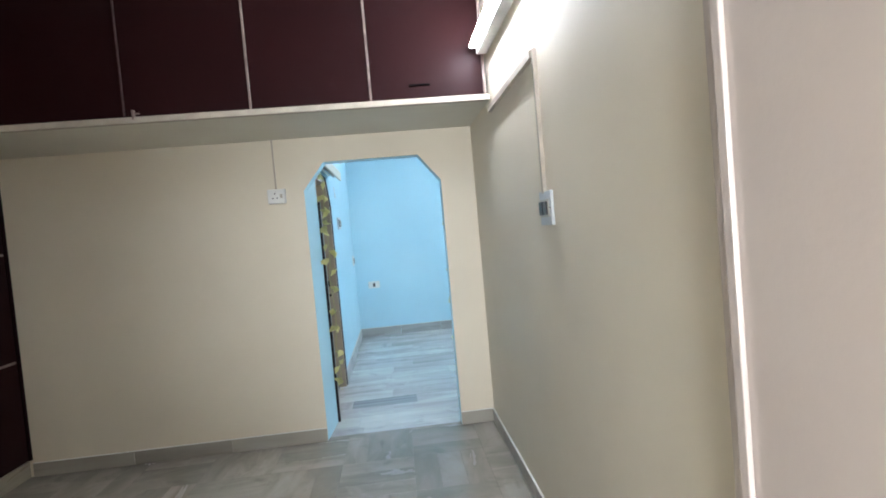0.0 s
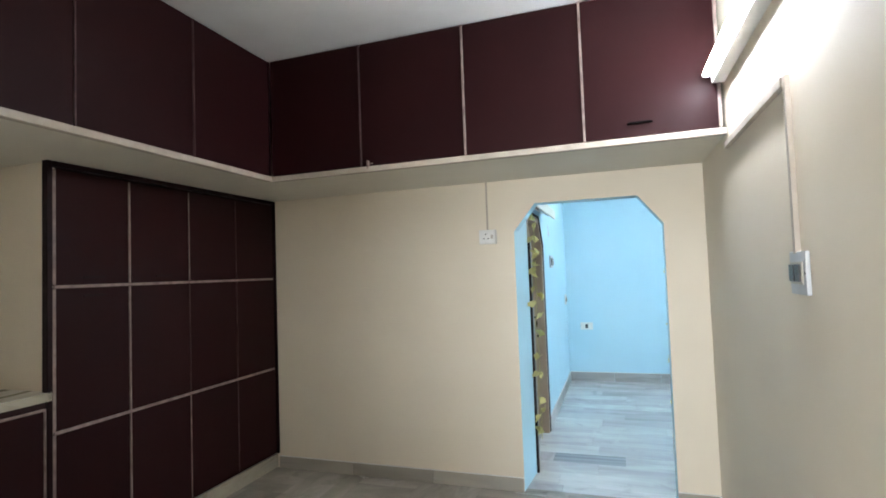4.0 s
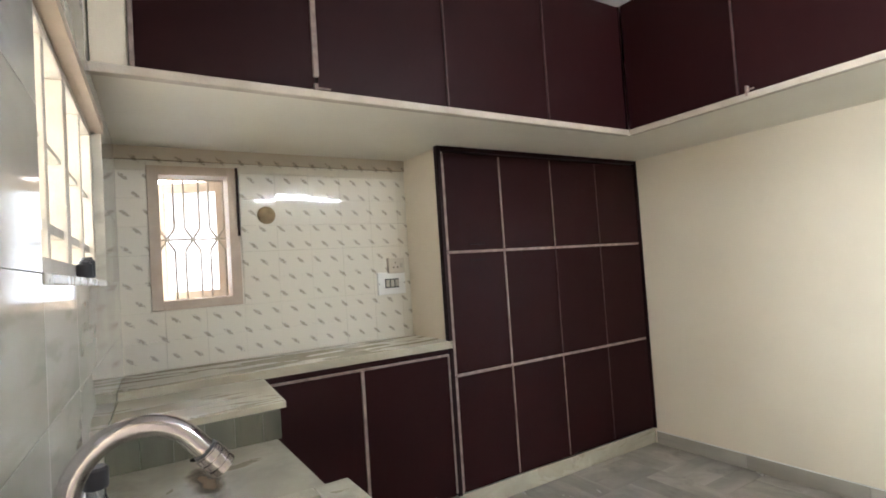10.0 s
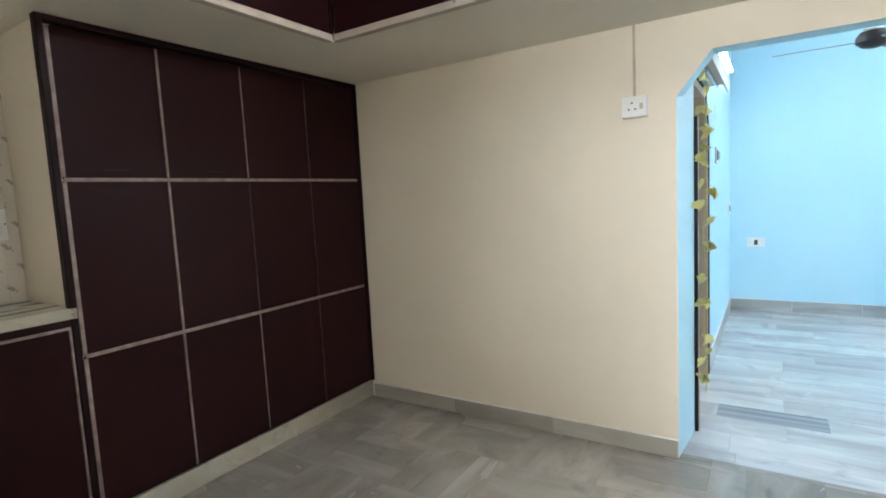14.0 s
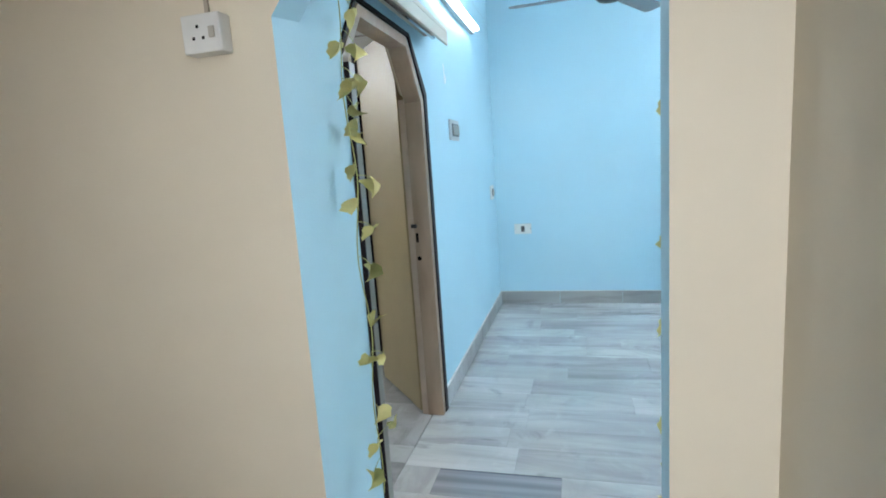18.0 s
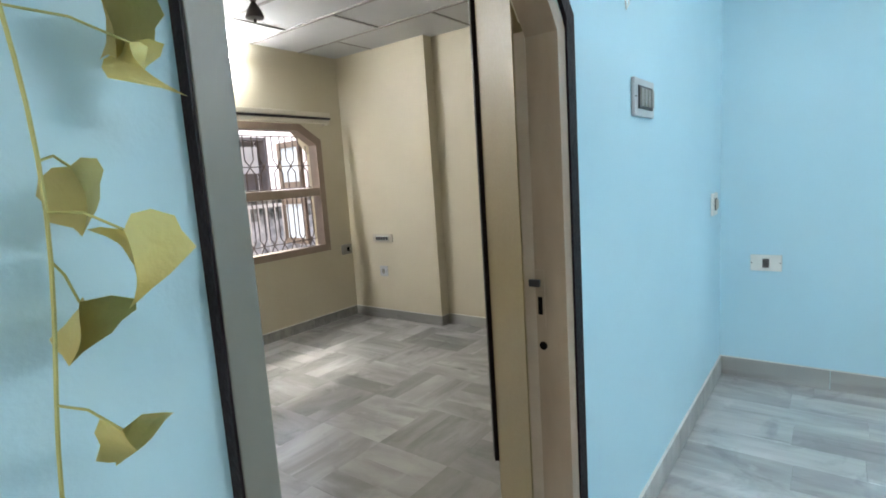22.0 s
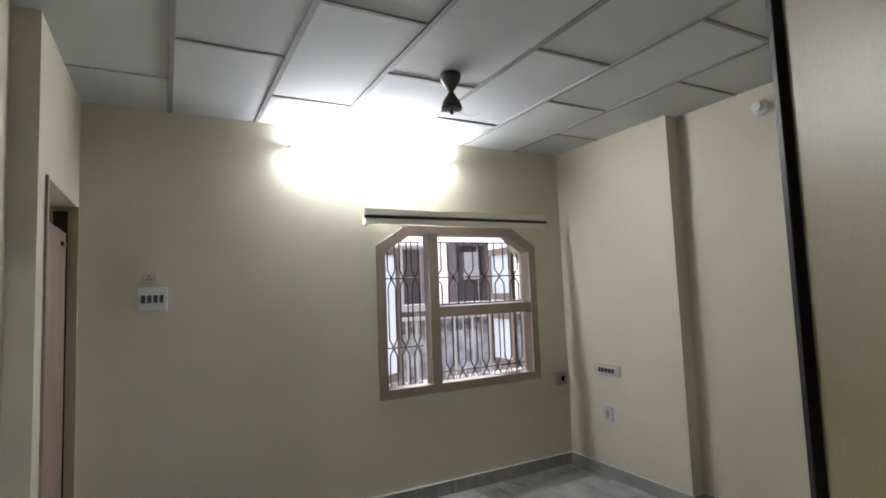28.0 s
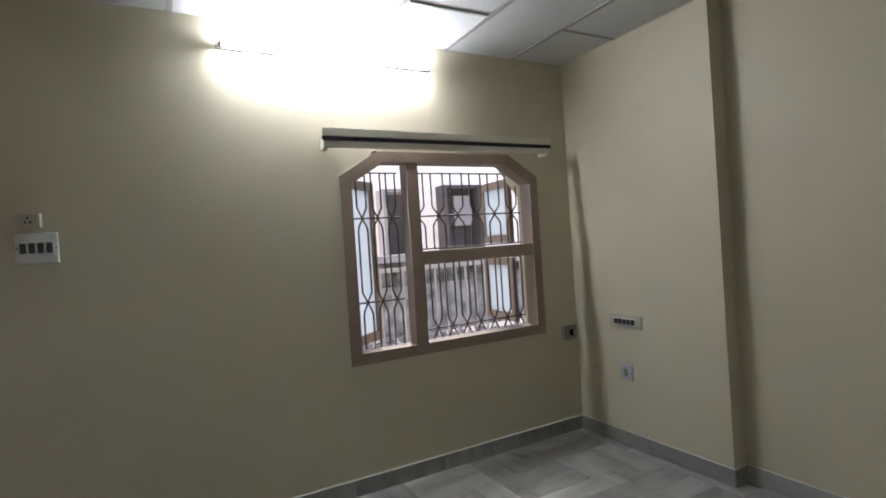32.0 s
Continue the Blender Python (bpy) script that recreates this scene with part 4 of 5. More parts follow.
pelmet = thing("curtain_pelmet", (RW, 6.9, 2.0), "cream curtain pelmet with a dark track line", "curtain rail")
part("board", boxes((RW + 0.085, RW + 0.10, 6.10, 7.70, 2.045, 2.09), bevel=0.002), SOFFIT, pelmet, "cream upper board")
part("track", boxes((RW + 0.08, RW + 0.098, 6.10, 7.70, 2.022, 2.043)), DARKPLASTIC, pelmet, "dark curtain track")
part("board", boxes((RW + 0.07, RW + 0.092, 6.11, 7.69, 1.985, 2.021), bevel=0.002), SOFFIT, pelmet)
for y in (6.11, 7.66):
    part("bracket", boxes((RW + 0.001, RW + 0.07, y, y + 0.03, 1.975, 2.05), bevel=0.003), SOFFIT, pelmet, "cream bracket")

w2 = thing("window_2", (KT, 0.96, 1.335), "cream wooden kitchen window with an iron grill", "window", "", "structure")
y0, y1, z0, z1 = kw
part("window_frame", boxes((KT - 0.10, KT + 0.02, y0, y0 + 0.055, z0, z1), (KT - 0.10, KT + 0.02, y1 - 0.055, y1, z0, z1), (KT - 0.10, KT + 0.02, y0 + 0.055, y1 - 0.055, z0, z0 + 0.05), (KT - 0.10, KT + 0.02, y0 + 0.055, y1 - 0.055, z1 - 0.05, z1), bevel=0.003), KFRAME, w2, "cream wooden frame")
part("edge_strip", boxes((KT + 0.021, KT + 0.028, y1 - 0.012, y1 + 0.002, 1.72, z1), bevel=0.001), DARKEDGE, w2, "dark strip on the frame")
part("reveal", boxes((KT - 0.215, KT - 0.102, y1 - 0.03, y1 - 0.001, z0, z1), (KT - 0.215, KT - 0.102, y0 + 0.001, y0 + 0.03, z0, z1), (KT - 0.215, KT - 0.102, y0 + 0.03, y1 - 0.03, z0, z0 + 0.03)), KFRAME, w2)
grill(w2, "x", KT - 0.15, y0 + 0.03, y1 - 0.03, z0 + 0.04, z1 - 0.04, 3, KIRON, (1.72,), 0.0065)
shutter(w2, (KT - 0.23, y1 - 0.03, 0), 0.40, 62, z0 + 0.03, z1 - 0.03, KFRAME, SHUTTER)

w3 = thing("window_3", (-1.6, 0.5, 1.5), "pale kitchen window with metal bars and a tiled reveal", "window", "", "structure")
u0, u1, z0, z1 = sw
part("window_frame", askew(boxes((u0, u0 + 0.05, -0.07, -0.02, z0, z1), (u1 - 0.05, u1, -0.07, -0.02, z0, z1), (u0 + 0.05, u1 - 0.05, -0.07, -0.02, z0, z0 + 0.04), (u0 + 0.05, u1 - 0.05, -0.07, -0.02, z1 - 0.05, z1), bevel=0.003)), W3FRAME, w3, "pale wooden frame")
for k, wd in ((1, 0.016), (2, 0.03), (3, 0.016)):
    u = u0 + (u1 - u0) * k / 4
    part("mullion", askew(boxes((u - wd, u + wd, -0.065, -0.025, z0 + 0.04, z1 - 0.05), bevel=0.003)), W3FRAME, w3)
for z, hh in ((z0 + 0.115, 0.012), (z0 + 0.31, 0.006)):
    part("cross_bar", askew(boxes((u0 + 0.05, u1 - 0.05, -0.06, -0.035, z - hh, z + hh))), W3FRAME, w3)
part("window_sill", askew(boxes((u0 - 0.005, u1, -0.02, 0.0105, z0 - 0.02, z0 + 0.002), bevel=0.003)), COUNTER, w3, "pale stone sill")
part("reveal", askew(boxes((u0 - 0.001, u0 + 0.012, -0.02, 0.012, z0 + 0.003, z1))), TILE_S, w3, "marbled tile reveal")
part("head", askew(boxes((u0 + 0.012, u1, -0.02, 0.020, z1 - 0.03, z1 + 0.002))), KFRAME, w3, "brown painted head")
for du, hh in ((0.30, 0.06), (0.36, 0.045)):
    solid("jar", askew(lathe(bmesh.new(), [(0.018, 0), (0.02, 0.004), (0.02, hh * 0.8), (0.014, hh * 0.9), (0.014, hh)], (u0 + du + 0.2, 0.0, z0 + 0.003), 12)), DARKPLASTIC, "small dark jar on the window sill", "jar", smooth=True, group="sill jars")

w4 = thing("window_4", (1.9, YB, 0.8), "closed blue-room window with a curved iron grill", "window", "", "structure")
x0, x1, z0, z1 = bwin[:4]
part("window_frame", chamfered_ring("y", YB + 0.03, YB + 0.12, x0, x1, z0, z1 - 0.002, 0.16, 0.03, 1.0), OLIVE, w4, "dull olive frame with cut corners")
grill(w4, "y", YB + 0.14, x0 + 0.04, x1 - 0.04, z0 + 0.04, z1 - 0.08, 7, DULLIRON, (1.15, 1.55))
part("pane", boxes((x0 + 0.05, x1 - 0.05, YB + 0.155, YB + 0.165, z0 + 0.05, z1 - 0.05)), OLIVE, w4, "dull dark closed pane")
part("window_sill", boxes((x0 - 0.02, x1 + 0.02, YB - 0.012, YB + 0.03, z0 - 0.03, z0), bevel=0.003), SKIRTLINE, w4, "white sill")
bpel = thing("curtain_pelmet", (1.9, YB, 2.03), "white curtain pelmet with a dark track line above the window", "curtain rail")
part("board", boxes((1.19, 2.62, YB - 0.10, YB - 0.085, 2.075, 2.125), bevel=0.002), SOFFIT, bpel, "white upper board")
part("track", boxes((1.19, 2.62, YB - 0.098, YB - 0.08, 2.05, 2.073)), DARKPLASTIC, bpel, "dark curtain track")
part("board", boxes((1.20, 2.61, YB - 0.092, YB - 0.07, 2.01, 2.048), bevel=0.002), SOFFIT, bpel)
for x in (1.20, 2.58):
    part("bracket", boxes((x, x + 0.03, YB - 0.07, YB - 0.001, 2.0, 2.08), bevel=0.003), SOFFIT, bpel, "white bracket")

# assumed window, out of view, added to carry the fill lamp's daylight
w5 = thing("added_window", (0.12, -1.68, 0.9), "unseen window added so that daylight fills the kitchen", "window", "", "structure")
part("window_frame", boxes((-0.33, -0.28, -1.72, -1.66, 0.9, 2.1), (0.52, 0.57, -1.72, -1.66, 0.9, 2.1), (-0.28, 0.52, -1.72, -1.66, 0.9, 0.95), (-0.28, 0.52, -1.72, -1.66, 2.05, 2.1)), BATTEN, w5)

# ---- doors ----
d1 = thing("door_1", (XB, 4.95, 0), "chamfered wooden door frame with a black border", "door frame", "", "structure")


def border(u0, u1, zt, c, w, x0, x1, mat, label, wn=0.0):
    """A strip that follows a cut-cornered doorway."""
    cz = c * 1.25
    out = [(u0 - w, 0), (u0 - w, zt - cz + w * 0.3), (u0 + c - w * 0.3, zt + w), (u1 - c + (w + wn) * 0.3, zt + w), (u1 + w + wn, zt - cz + (w + wn) * 0.3), (u1 + w + wn, 0)]
    inn = [(u0, 0), (u0, zt - cz), (u0 + c, zt), (u1 - c, zt), (u1, zt - cz), (u1, 0)]
    for i in range(5):
        quad = [inn[i], inn[i + 1], out[i + 1], out[i]]
        part("border" if mat is BLACK else "jamb", prism(bmesh.new(), quad, "x", x0, x1), mat, d1, label)


border(DS, DN, DZ, 0.20, 0.018, XB + 0.001, XB + 0.012, BLACK, "black gloss border", 0.031)
border(DS + 0.045, DN - 0.045, DZ - 0.05, 0.19, 0.045, XB - 0.084, XB + 0.006, JAMB, "brown painted jamb")
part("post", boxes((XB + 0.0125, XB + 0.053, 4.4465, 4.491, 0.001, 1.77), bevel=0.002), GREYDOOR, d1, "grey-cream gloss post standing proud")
part("border", boxes((XB + 0.0125, XB + 0.052, 4.4425, 4.446, 0.001, 1.77)), BLACK, d1, "black gloss side of the post")
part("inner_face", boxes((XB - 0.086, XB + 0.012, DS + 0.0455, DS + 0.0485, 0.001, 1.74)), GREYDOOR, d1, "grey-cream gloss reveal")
part("jamb_back", boxes((XB - 0.1195, XB - 0.0845, DN - 0.044, DN - 0.001, 0.001, 1.76), bevel=0.002), KFRAME, d1, "lighter beige back edge of the jamb")
lk = part("lock_plate", boxes((XB - 0.083, XB - 0.056, DN - 0.0475, DN - 0.0452, 0.97, 1.13)), JAMB, d1, "worn strike plate")
part("latch", boxes((XB - 0.098, XB - 0.066, DN - 0.060, DN - 0.048, 1.084, 1.104), bevel=0.002), DARKPLASTIC, lk, "black latch")
part("strike_hole", boxes((XB - 0.076, XB - 0.063, DN - 0.050, DN - 0.0476, 1.005, 1.055)), SCREWHOLE, lk)
part("key_hole", lathe(bmesh.new(), [(0.012, 0), (0.012, 0.002)], (XB - 0.066, DN - 0.0455, 0.915), 14, Matrix.Rotation(radians(90), 3, "X")), SCREWHOLE, d1)
leaf = thing("door_2", (-0.86, 5.77, 0), "cream door leaf standing open with a black edge", "door", "", "structure")
LM = Matrix.Translation((-0.612, 5.46, 0)) @ Matrix.Rotation(radians(131.6), 4, "Z")


def leaf_part(name, q, mat, label="", bev=0.002):
    bm = boxes(q, bevel=bev)
    bmesh.ops.transform(bm, matrix=LM, verts=bm.verts)
    return part(name, bm, mat, leaf, label)


leaf_part("panel", (0.0, 0.607, -0.024, 0.012, 0.012, 2.13), LEAFDOOR)
leaf_part("edge", (0.6075, 0.645, -0.030, 0.030, 0.19, 2.16), BLACK, "black painted edge")
leaf_part("hinge_stile", (0.0, 0.12, 0.0125, 0.016, 0.012, 2.13), LEAFDOOR, "darker hinge-side strip")
d3 = thing("door_3", (-3.6, RS2 - 0.1, 0), "reddish brown wooden door ajar in a cream frame", "door", "", "structure")
part("frame", boxes((-3.93, -3.905, RS2 - 0.12, RS2 + 0.012, 0.001, 2.028), bevel=0.003), LEAFDOOR, d3, "cream painted jamb")
part("frame", boxes((-3.105, -3.08, RS2 - 0.12, RS2 + 0.012, 0.001, 2.028), bevel=0.003), FRAME, d3, "brown jamb")
# solid dark strip paints in the shade of the gap by the leaf
part("gap_strip", boxes((-3.9045, -3.889, RS2 - 0.10, RS2 - 0.035, 0.001, 2.0)), DARKEDGE, d3, "dark strip standing in for the shaded gap beside the door leaf")
part("panel", boxes((-3.885, -3.115, RS2 - 0.075, RS2 - 0.04, 0.02, 1.88), bevel=0.003), WOODDOOR, d3)
part("bolt", boxes((-3.80, -3.72, RS2 - 0.039, RS2 - 0.025, 1.80, 1.82), bevel=0.002), DARKPLASTIC, d3, "dark bolt")
d4 = thing("door_4", (KE - 0.03, 0.8, 0), "cream gloss door leaf open against the wall", "door", "", "structure")
part("panel", boxes((KE - 0.050, KE - 0.015, 0.44, 1.145, 0.04, 2.05), bevel=0.003), PINKDOOR, d4)
part("beading", boxes((KE - 0.062, KE - 0.051, 1.085, 1.11, 0.95, 2.02), bevel=0.003), PINKDOOR, d4, "cream moulding strip")
part("beading", boxes((KE - 0.062, KE - 0.051, 0.45, 1.085, 0.95, 0.97), bevel=0.003), PINKDOOR, d4)

bp = thing("curtain_pelmet", (XB, 5.0, 2.1), "grey-white pelmet board over the doorway", "curtain rail")
part("board", boxes((XB + 0.001, XB + 0.13, 4.40, 5.60, 2.10, 2.125), bevel=0.003), SOFFIT, bp)
part("board", boxes((XB + 0.115, XB + 0.13, 4.40, 5.60, 2.04, 2.0995), bevel=0.003), SOFFIT, bp)
part("track", boxes((XB + 0.05, XB + 0.065, 4.42, 5.58, 2.075, 2.0995)), STEEL, bp, "metal curtain track")


# ---- switches and sockets ----
def wall_plate(name, centre, normal, w, h, keys, plate_mat, key_mat, inner, label, category, group=""):
    """A switch board on a wall: plate, dark or coloured centre, and rockers."""
    n = Vector(normal).normalized()
    up = Vector((0, 0, 1))
    r = up.cross(n)
    m = Matrix((r, n, up)).transposed().to_4x4()
    m.translation = Vector(centre)
    th = thing(name, centre, label, category, group)

    def p(nm, q, mat, parent, bev=0.0015, lab=""):
        bm = boxes(q, bevel=bev)
        bmesh.ops.transform(bm, matrix=m, verts=bm.verts)
        return part(nm, bm, mat, parent, lab)
    pl = p("plate", (-w / 2, w / 2, 0.0005, 0.014, -h / 2, h / 2), plate_mat, th, 0.003)
    if inner:
        iw, ih = inner
        p("insert", (-iw / 2, iw / 2, 0.0142, 0.019, -ih / 2, ih / 2), key_mat[0], th)
        for k in range(keys):
            a = -iw / 2 + iw * (k + 0.14) / keys
            p("rocker", (a, a + iw * 0.72 / keys, 0.0192, 0.026, -ih * 0.38, ih * 0.38), key_mat[1], th)
    for s in (-1, 1):
        p("screw", (s * (w / 2 - 0.008) - 0.003, s * (w / 2 - 0.008) + 0.003, 0.0142, 0.0155, -0.003, 0.003), SCREWHOLE, th, 0)
    return th


def socket(name, centre, normal, w, depth, label, mat):
    n = Vector(normal).normalized()
    up = Vector((0, 0, 1))
    m = Matrix((up.cross(n), n, up)).transposed().to_4x4()
    m.translation = Vector(centre)
    th = thing(name, centre, label, "socket")
    bm = boxes((-w / 2, w / 2, 0.0005, depth, -w * 0.42, w * 0.42), bevel=0.004)
    bmesh.ops.transform(bm, matrix=m, verts=bm.verts)
    part("body", bm, mat, th)
    for dx, dz in ((-0.2, -0.1), (0.05, -0.1), (-0.08, 0.15)):
        bm = boxes((dx * w - 0.004, dx * w + 0.004, depth - 0.001, depth + 0.001, dz * w - 0.004, dz * w + 0.004))
        bmesh.ops.transform(bm, matrix=m, verts=bm.verts)
        part("pin_hole", bm, SCREWHOLE, th)
    bm = boxes((0.22 * w, 0.36 * w, depth - 0.001, depth + 0.005, -0.12 * w, 0.12 * w), bevel=0.001)
    bmesh.ops.transform(bm, matrix=m, verts=bm.verts)
    part("rocker", bm, ROCKER, th)
    return th


wall_plate("switch_board", (KT + 0.009, 2.115, 1.385), (1, 0, 0), 0.20, 0.145, 3, PLASTIC, (DARKPLASTIC, ROCKER), (0.10, 0.06), "white switch board on the tiles", "switch board")
socket("socket", (KT + 0.009, 2.15, 1.50), (1, 0, 0), 0.12, 0.03, "white socket above the switch board", OLDPLASTIC)
socket("socket", (-0.676, KN - 0.001, 1.80), (0, -1, 0), 0.12, 0.05, "white surface socket box on the cream wall", PLASTIC)
part("cable", boxes((-0.688, -0.676, KN - 0.008, KN - 0.001, 1.845, 2.202)), LEDGE, bpy.data.objects["socket.001"], "thin painted cable casing")
eb = wall_plate("switch_board", (KE - 0.001, 2.295, 1.515), (-1, 0, 0), 0.15, 0.135, 2, GREYWHITE, (ROCKER, BLACKKEY), (0.11, 0.07), "white switch box on the cream wall", "switch board")
part("casing", boxes((KE - 0.016, KE - 0.001, 2.30, 2.324, 1.575, 2.147), (KE - 0.022, KE - 0.001, 2.324, 3.26, 2.118, 2.147)), LEDGE, eb, "cream cable casing")
sb = ASKEW @ Vector((2.50, 0.009, 1.46))
wall_plate("switch_board", sb, ASKEW.to_3x3() @ Vector((0, 1, 0)), 0.21, 0.20, 3, PLASTIC, (NAVY, ROCKER), (0.13, 0.08), "white switch board with navy frame on marble tiles", "switch board")
wall_plate("switch_board", (XB + 0.001, 6.145, 1.63), (1, 0, 0), 0.235, 0.13, 4, GREYWHITE, (DARKPLASTIC, GREYPLASTIC), (0.165, 0.08), "white switch board with dark keys on the blue wall", "switch board")
wall_plate("switch_board", (XB + 0.001, 7.55, 1.135), (1, 0, 0), 0.14, 0.13, 2, PLASTIC, (DARKPLASTIC, ROCKER), (0.06, 0.07), "small white switch box on the blue wall", "switch board")
wall_plate("switch_board", (-0.241, YB - 0.001, 0.75), (0, -1, 0), 0.165, 0.10, 1, PLASTIC, (BLACKKEY, DARKPLASTIC), (0.035, 0.055), "white switch plate low on the blue wall", "switch board")
wall_plate("switch_board", (1.083, YB - 0.001, 0.725), (0, -1, 0), 0.11, 0.085, 2, BLUE, (BLUE, GREYPLASTIC), (0.08, 0.06), "socket plate painted over with blue wall paint", "switch board")
wall_plate("switch_board", (RW + 0.001, 4.813, 1.512), (1, 0, 0), 0.155, 0.135, 4, PLASTIC, (PLASTIC, BLACKKEY), (0.125, 0.06), "white switch board with dark keys", "switch board")
socket("socket", (RW + 0.001, 4.80, 1.632), (1, 0, 0), 0.075, 0.05, "yellowed socket above the switch board", OLDPLASTIC)
gs = socket("socket", (RW + 0.001, 7.83, 0.716), (1, 0, 0), 0.12, 0.03, "grey socket with a round black hole beside the window", GREYPLASTIC)
part("round_hole", lathe(bmesh.new(), [(0.0, 0.0), (0.024, 0.0), (0.024, 0.003), (0.0, 0.003)], (RW + 0.0312, 7.845, 0.716), 16, Matrix.Rotation(radians(90), 3, "Y")), SCREWHOLE, gs, "round black hole")
wall_plate("switch_board", (-3.535, RN - 0.001, 0.828), (0, -1, 0), 0.26, 0.085, 5, OLDPLASTIC, (PLASTIC, BLACKKEY), (0.17, 0.045), "long yellowed switch board with dark keys", "switch board")
wall_plate("switch_board", (-3.552, RN - 0.001, 0.493), (0, -1, 0), 0.10, 0.105, 1, GREYWHITE, (GREYPLASTIC, GREYPLASTIC), (0.03, 0.05), "greyish single switch plate", "switch board")
solid("lamp_holder", lathe(bmesh.new(), [(0.045, 0), (0.05, 0.008), (0.045, 0.02), (0.028, 0.03), (0.028, 0.06), (0.02, 0.062)], (-2.27, RN2 - 0.001, 2.515), 20, Matrix.Rotation(radians(90), 3, "X")), PLASTIC, "round white lamp holder on the bedroom wall", "lamp holder", smooth=True)
hole = thing("vent_hole", (KT + 0.009, 1.338, 1.838), "round brown patched hole in the tiles", "vent")
part("plug", lathe(bmesh.new(), [(0.052, 0), (0.05, 0.006), (0.04, 0.0065), (0.03, 0.002)], (KT + 0.009, 1.338, 1.838), 24, Matrix.Rotation(radians(90), 3, "Y")), material("brown_putty", (0.27, 0.20, 0.11, 1), (0.17, 0.12, 0.06, 1), 20, 0.8, 0.4, 80), hole, smooth=True)

hk = thing("wire_hook", (XB, 5.97, 1.93), "thin white wire loop hanging on the blue wall", "wire hook")
part("wire", tube(bmesh.new(), [(XB + 0.004, 5.97, 2.02), (XB + 0.012, 5.955, 1.98), (XB + 0.012, 5.95, 1.93), (XB + 0.010, 5.965, 1.90), (XB + 0.012, 5.985, 1.92), (XB + 0.010, 5.985, 1.955)], 0.003, 6), PLASTIC, hk, smooth=True)

# ---- fans ----
bf = thing("ceiling_fan", (-2.84, 6.22, RZ), "dark brown fan canopy and motor without blades", "ceiling fan")
part("canopy", lathe(bmesh.new(), [(0.055, 0.0), (0.058, -0.01), (0.05, -0.04), (0.022, -0.085), (0.012, -0.10)], (-2.84, 6.22, RZ - 0.002), 24), FANBROWN, bf, smooth=True)
part("cover", lathe(bmesh.new(), [(0.012, 0.0), (0.022, -0.02), (0.045, -0.055), (0.056, -0.09), (0.056, -0.10), (0.02, -0.105)], (-2.84, 6.22, RZ - 0.095), 24), FANBROWN, bf, smooth=True)
part("stub", lathe(bmesh.new(), [(0.009, 0.0), (0.009, -0.02), (0.006, -0.022)], (-2.84, 6.22, RZ - 0.20), 12), FANBROWN, bf)
part("wire", tube(bmesh.new(), [(-2.84, 6.225, RZ - 0.205), (-2.82, 6.27, RZ - 0.215), (-2.80, 6.31, RZ - 0.235), (-2.79, 6.33, RZ - 0.225), (-2.77, 6.36, RZ - 0.225)], 0.0015, 5), OLDPLASTIC, bf, "loose wire ends")
FX, FY, FZ = 0.515, 6.30, 2.386
hf = thing("ceiling_fan", (FX, FY, FZ), "grey three-bladed ceiling fan with a brown motor in the blue room", "ceiling fan")
part("rod", tube(bmesh.new(), [(FX, FY, FZ + 0.04), (FX, FY, BZ - 0.002)], 0.011, 10), PLASTIC, hf)
part("canopy", lathe(bmesh.new(), [(0.055, 0), (0.05, -0.03), (0.015, -0.08)], (FX, FY, BZ - 0.002), 20), PLASTIC, hf, "white ceiling canopy", smooth=True)
part("cover", lathe(bmesh.new(), [(0.014, 0.17), (0.03, 0.15), (0.058, 0.075), (0.06, 0.066)], (FX, FY, FZ), 24), PLASTIC, hf, "white cone over the motor", smooth=True)
part("motor", lathe(bmesh.new(), [(0.03, 0.065), (0.08, 0.055), (0.105, 0.02), (0.105, -0.02), (0.07, -0.05), (0.03, -0.06)], (FX, FY, FZ), 28), FANBROWN, hf, "dark brown motor", smooth=True)
for k in range(3):
    bm = boxes((0.095, 0.20, -0.02, 0.02, -0.004, 0.004), bevel=0.001)
    prism(bm, [(0.19, -0.05), (0.59, -0.066), (0.62, -0.03), (0.62, 0.04), (0.59, 0.066), (0.19, 0.05)], "z", -0.003, 0.003)
    bmesh.ops.transform(bm, matrix=Matrix.Translation((FX, FY, FZ - 0.006)) @ Matrix.Rotation(radians(178 + 120 * k), 4, "Z") @ Matrix.Rotation(radians(-10), 4, "X"), verts=bm.verts)
    part("blade", bm, FANGREY, hf)


# ---- tap ----
TX, TY, TZ = -0.68, 0.535, 0.872
tap = thing("sink_tap", (TX, TY, TZ), "brushed steel gooseneck tap with a swivel nozzle", "tap")
part("base", lathe(bmesh.new(), [(0.032, 0), (0.032, 0.01), (0.022, 0.02), (0.021, 0.10), (0.016, 0.11)], (TX, TY, TZ), 20), STEEL, tap, smooth=True)
pts = [(TX, TY, TZ + 0.10), (TX, TY, TZ + 0.33)]
for k in range(1, 17):
    a = math.pi * k / 16 * 0.80
    pts.append((TX, TY + 0.08 * (1 - math.cos(a)), TZ + 0.33 + 0.085 * math.sin(a)))
e0, e1 = Vector(pts[-2]), Vector(pts[-1])
dd = (e1 - e0).normalized()
e1 = e1 + dd * 0.015
pts.append(tuple(e1))
part("spout", tube(bmesh.new(), pts, 0.0145, 16), STEEL, tap, smooth=True)
part("collar", tube(bmesh.new(), [e1 - dd * 0.001, e1 + dd * 0.003], 0.0165, 16), DARKPLASTIC, tap, "dark rubber ring", smooth=True)
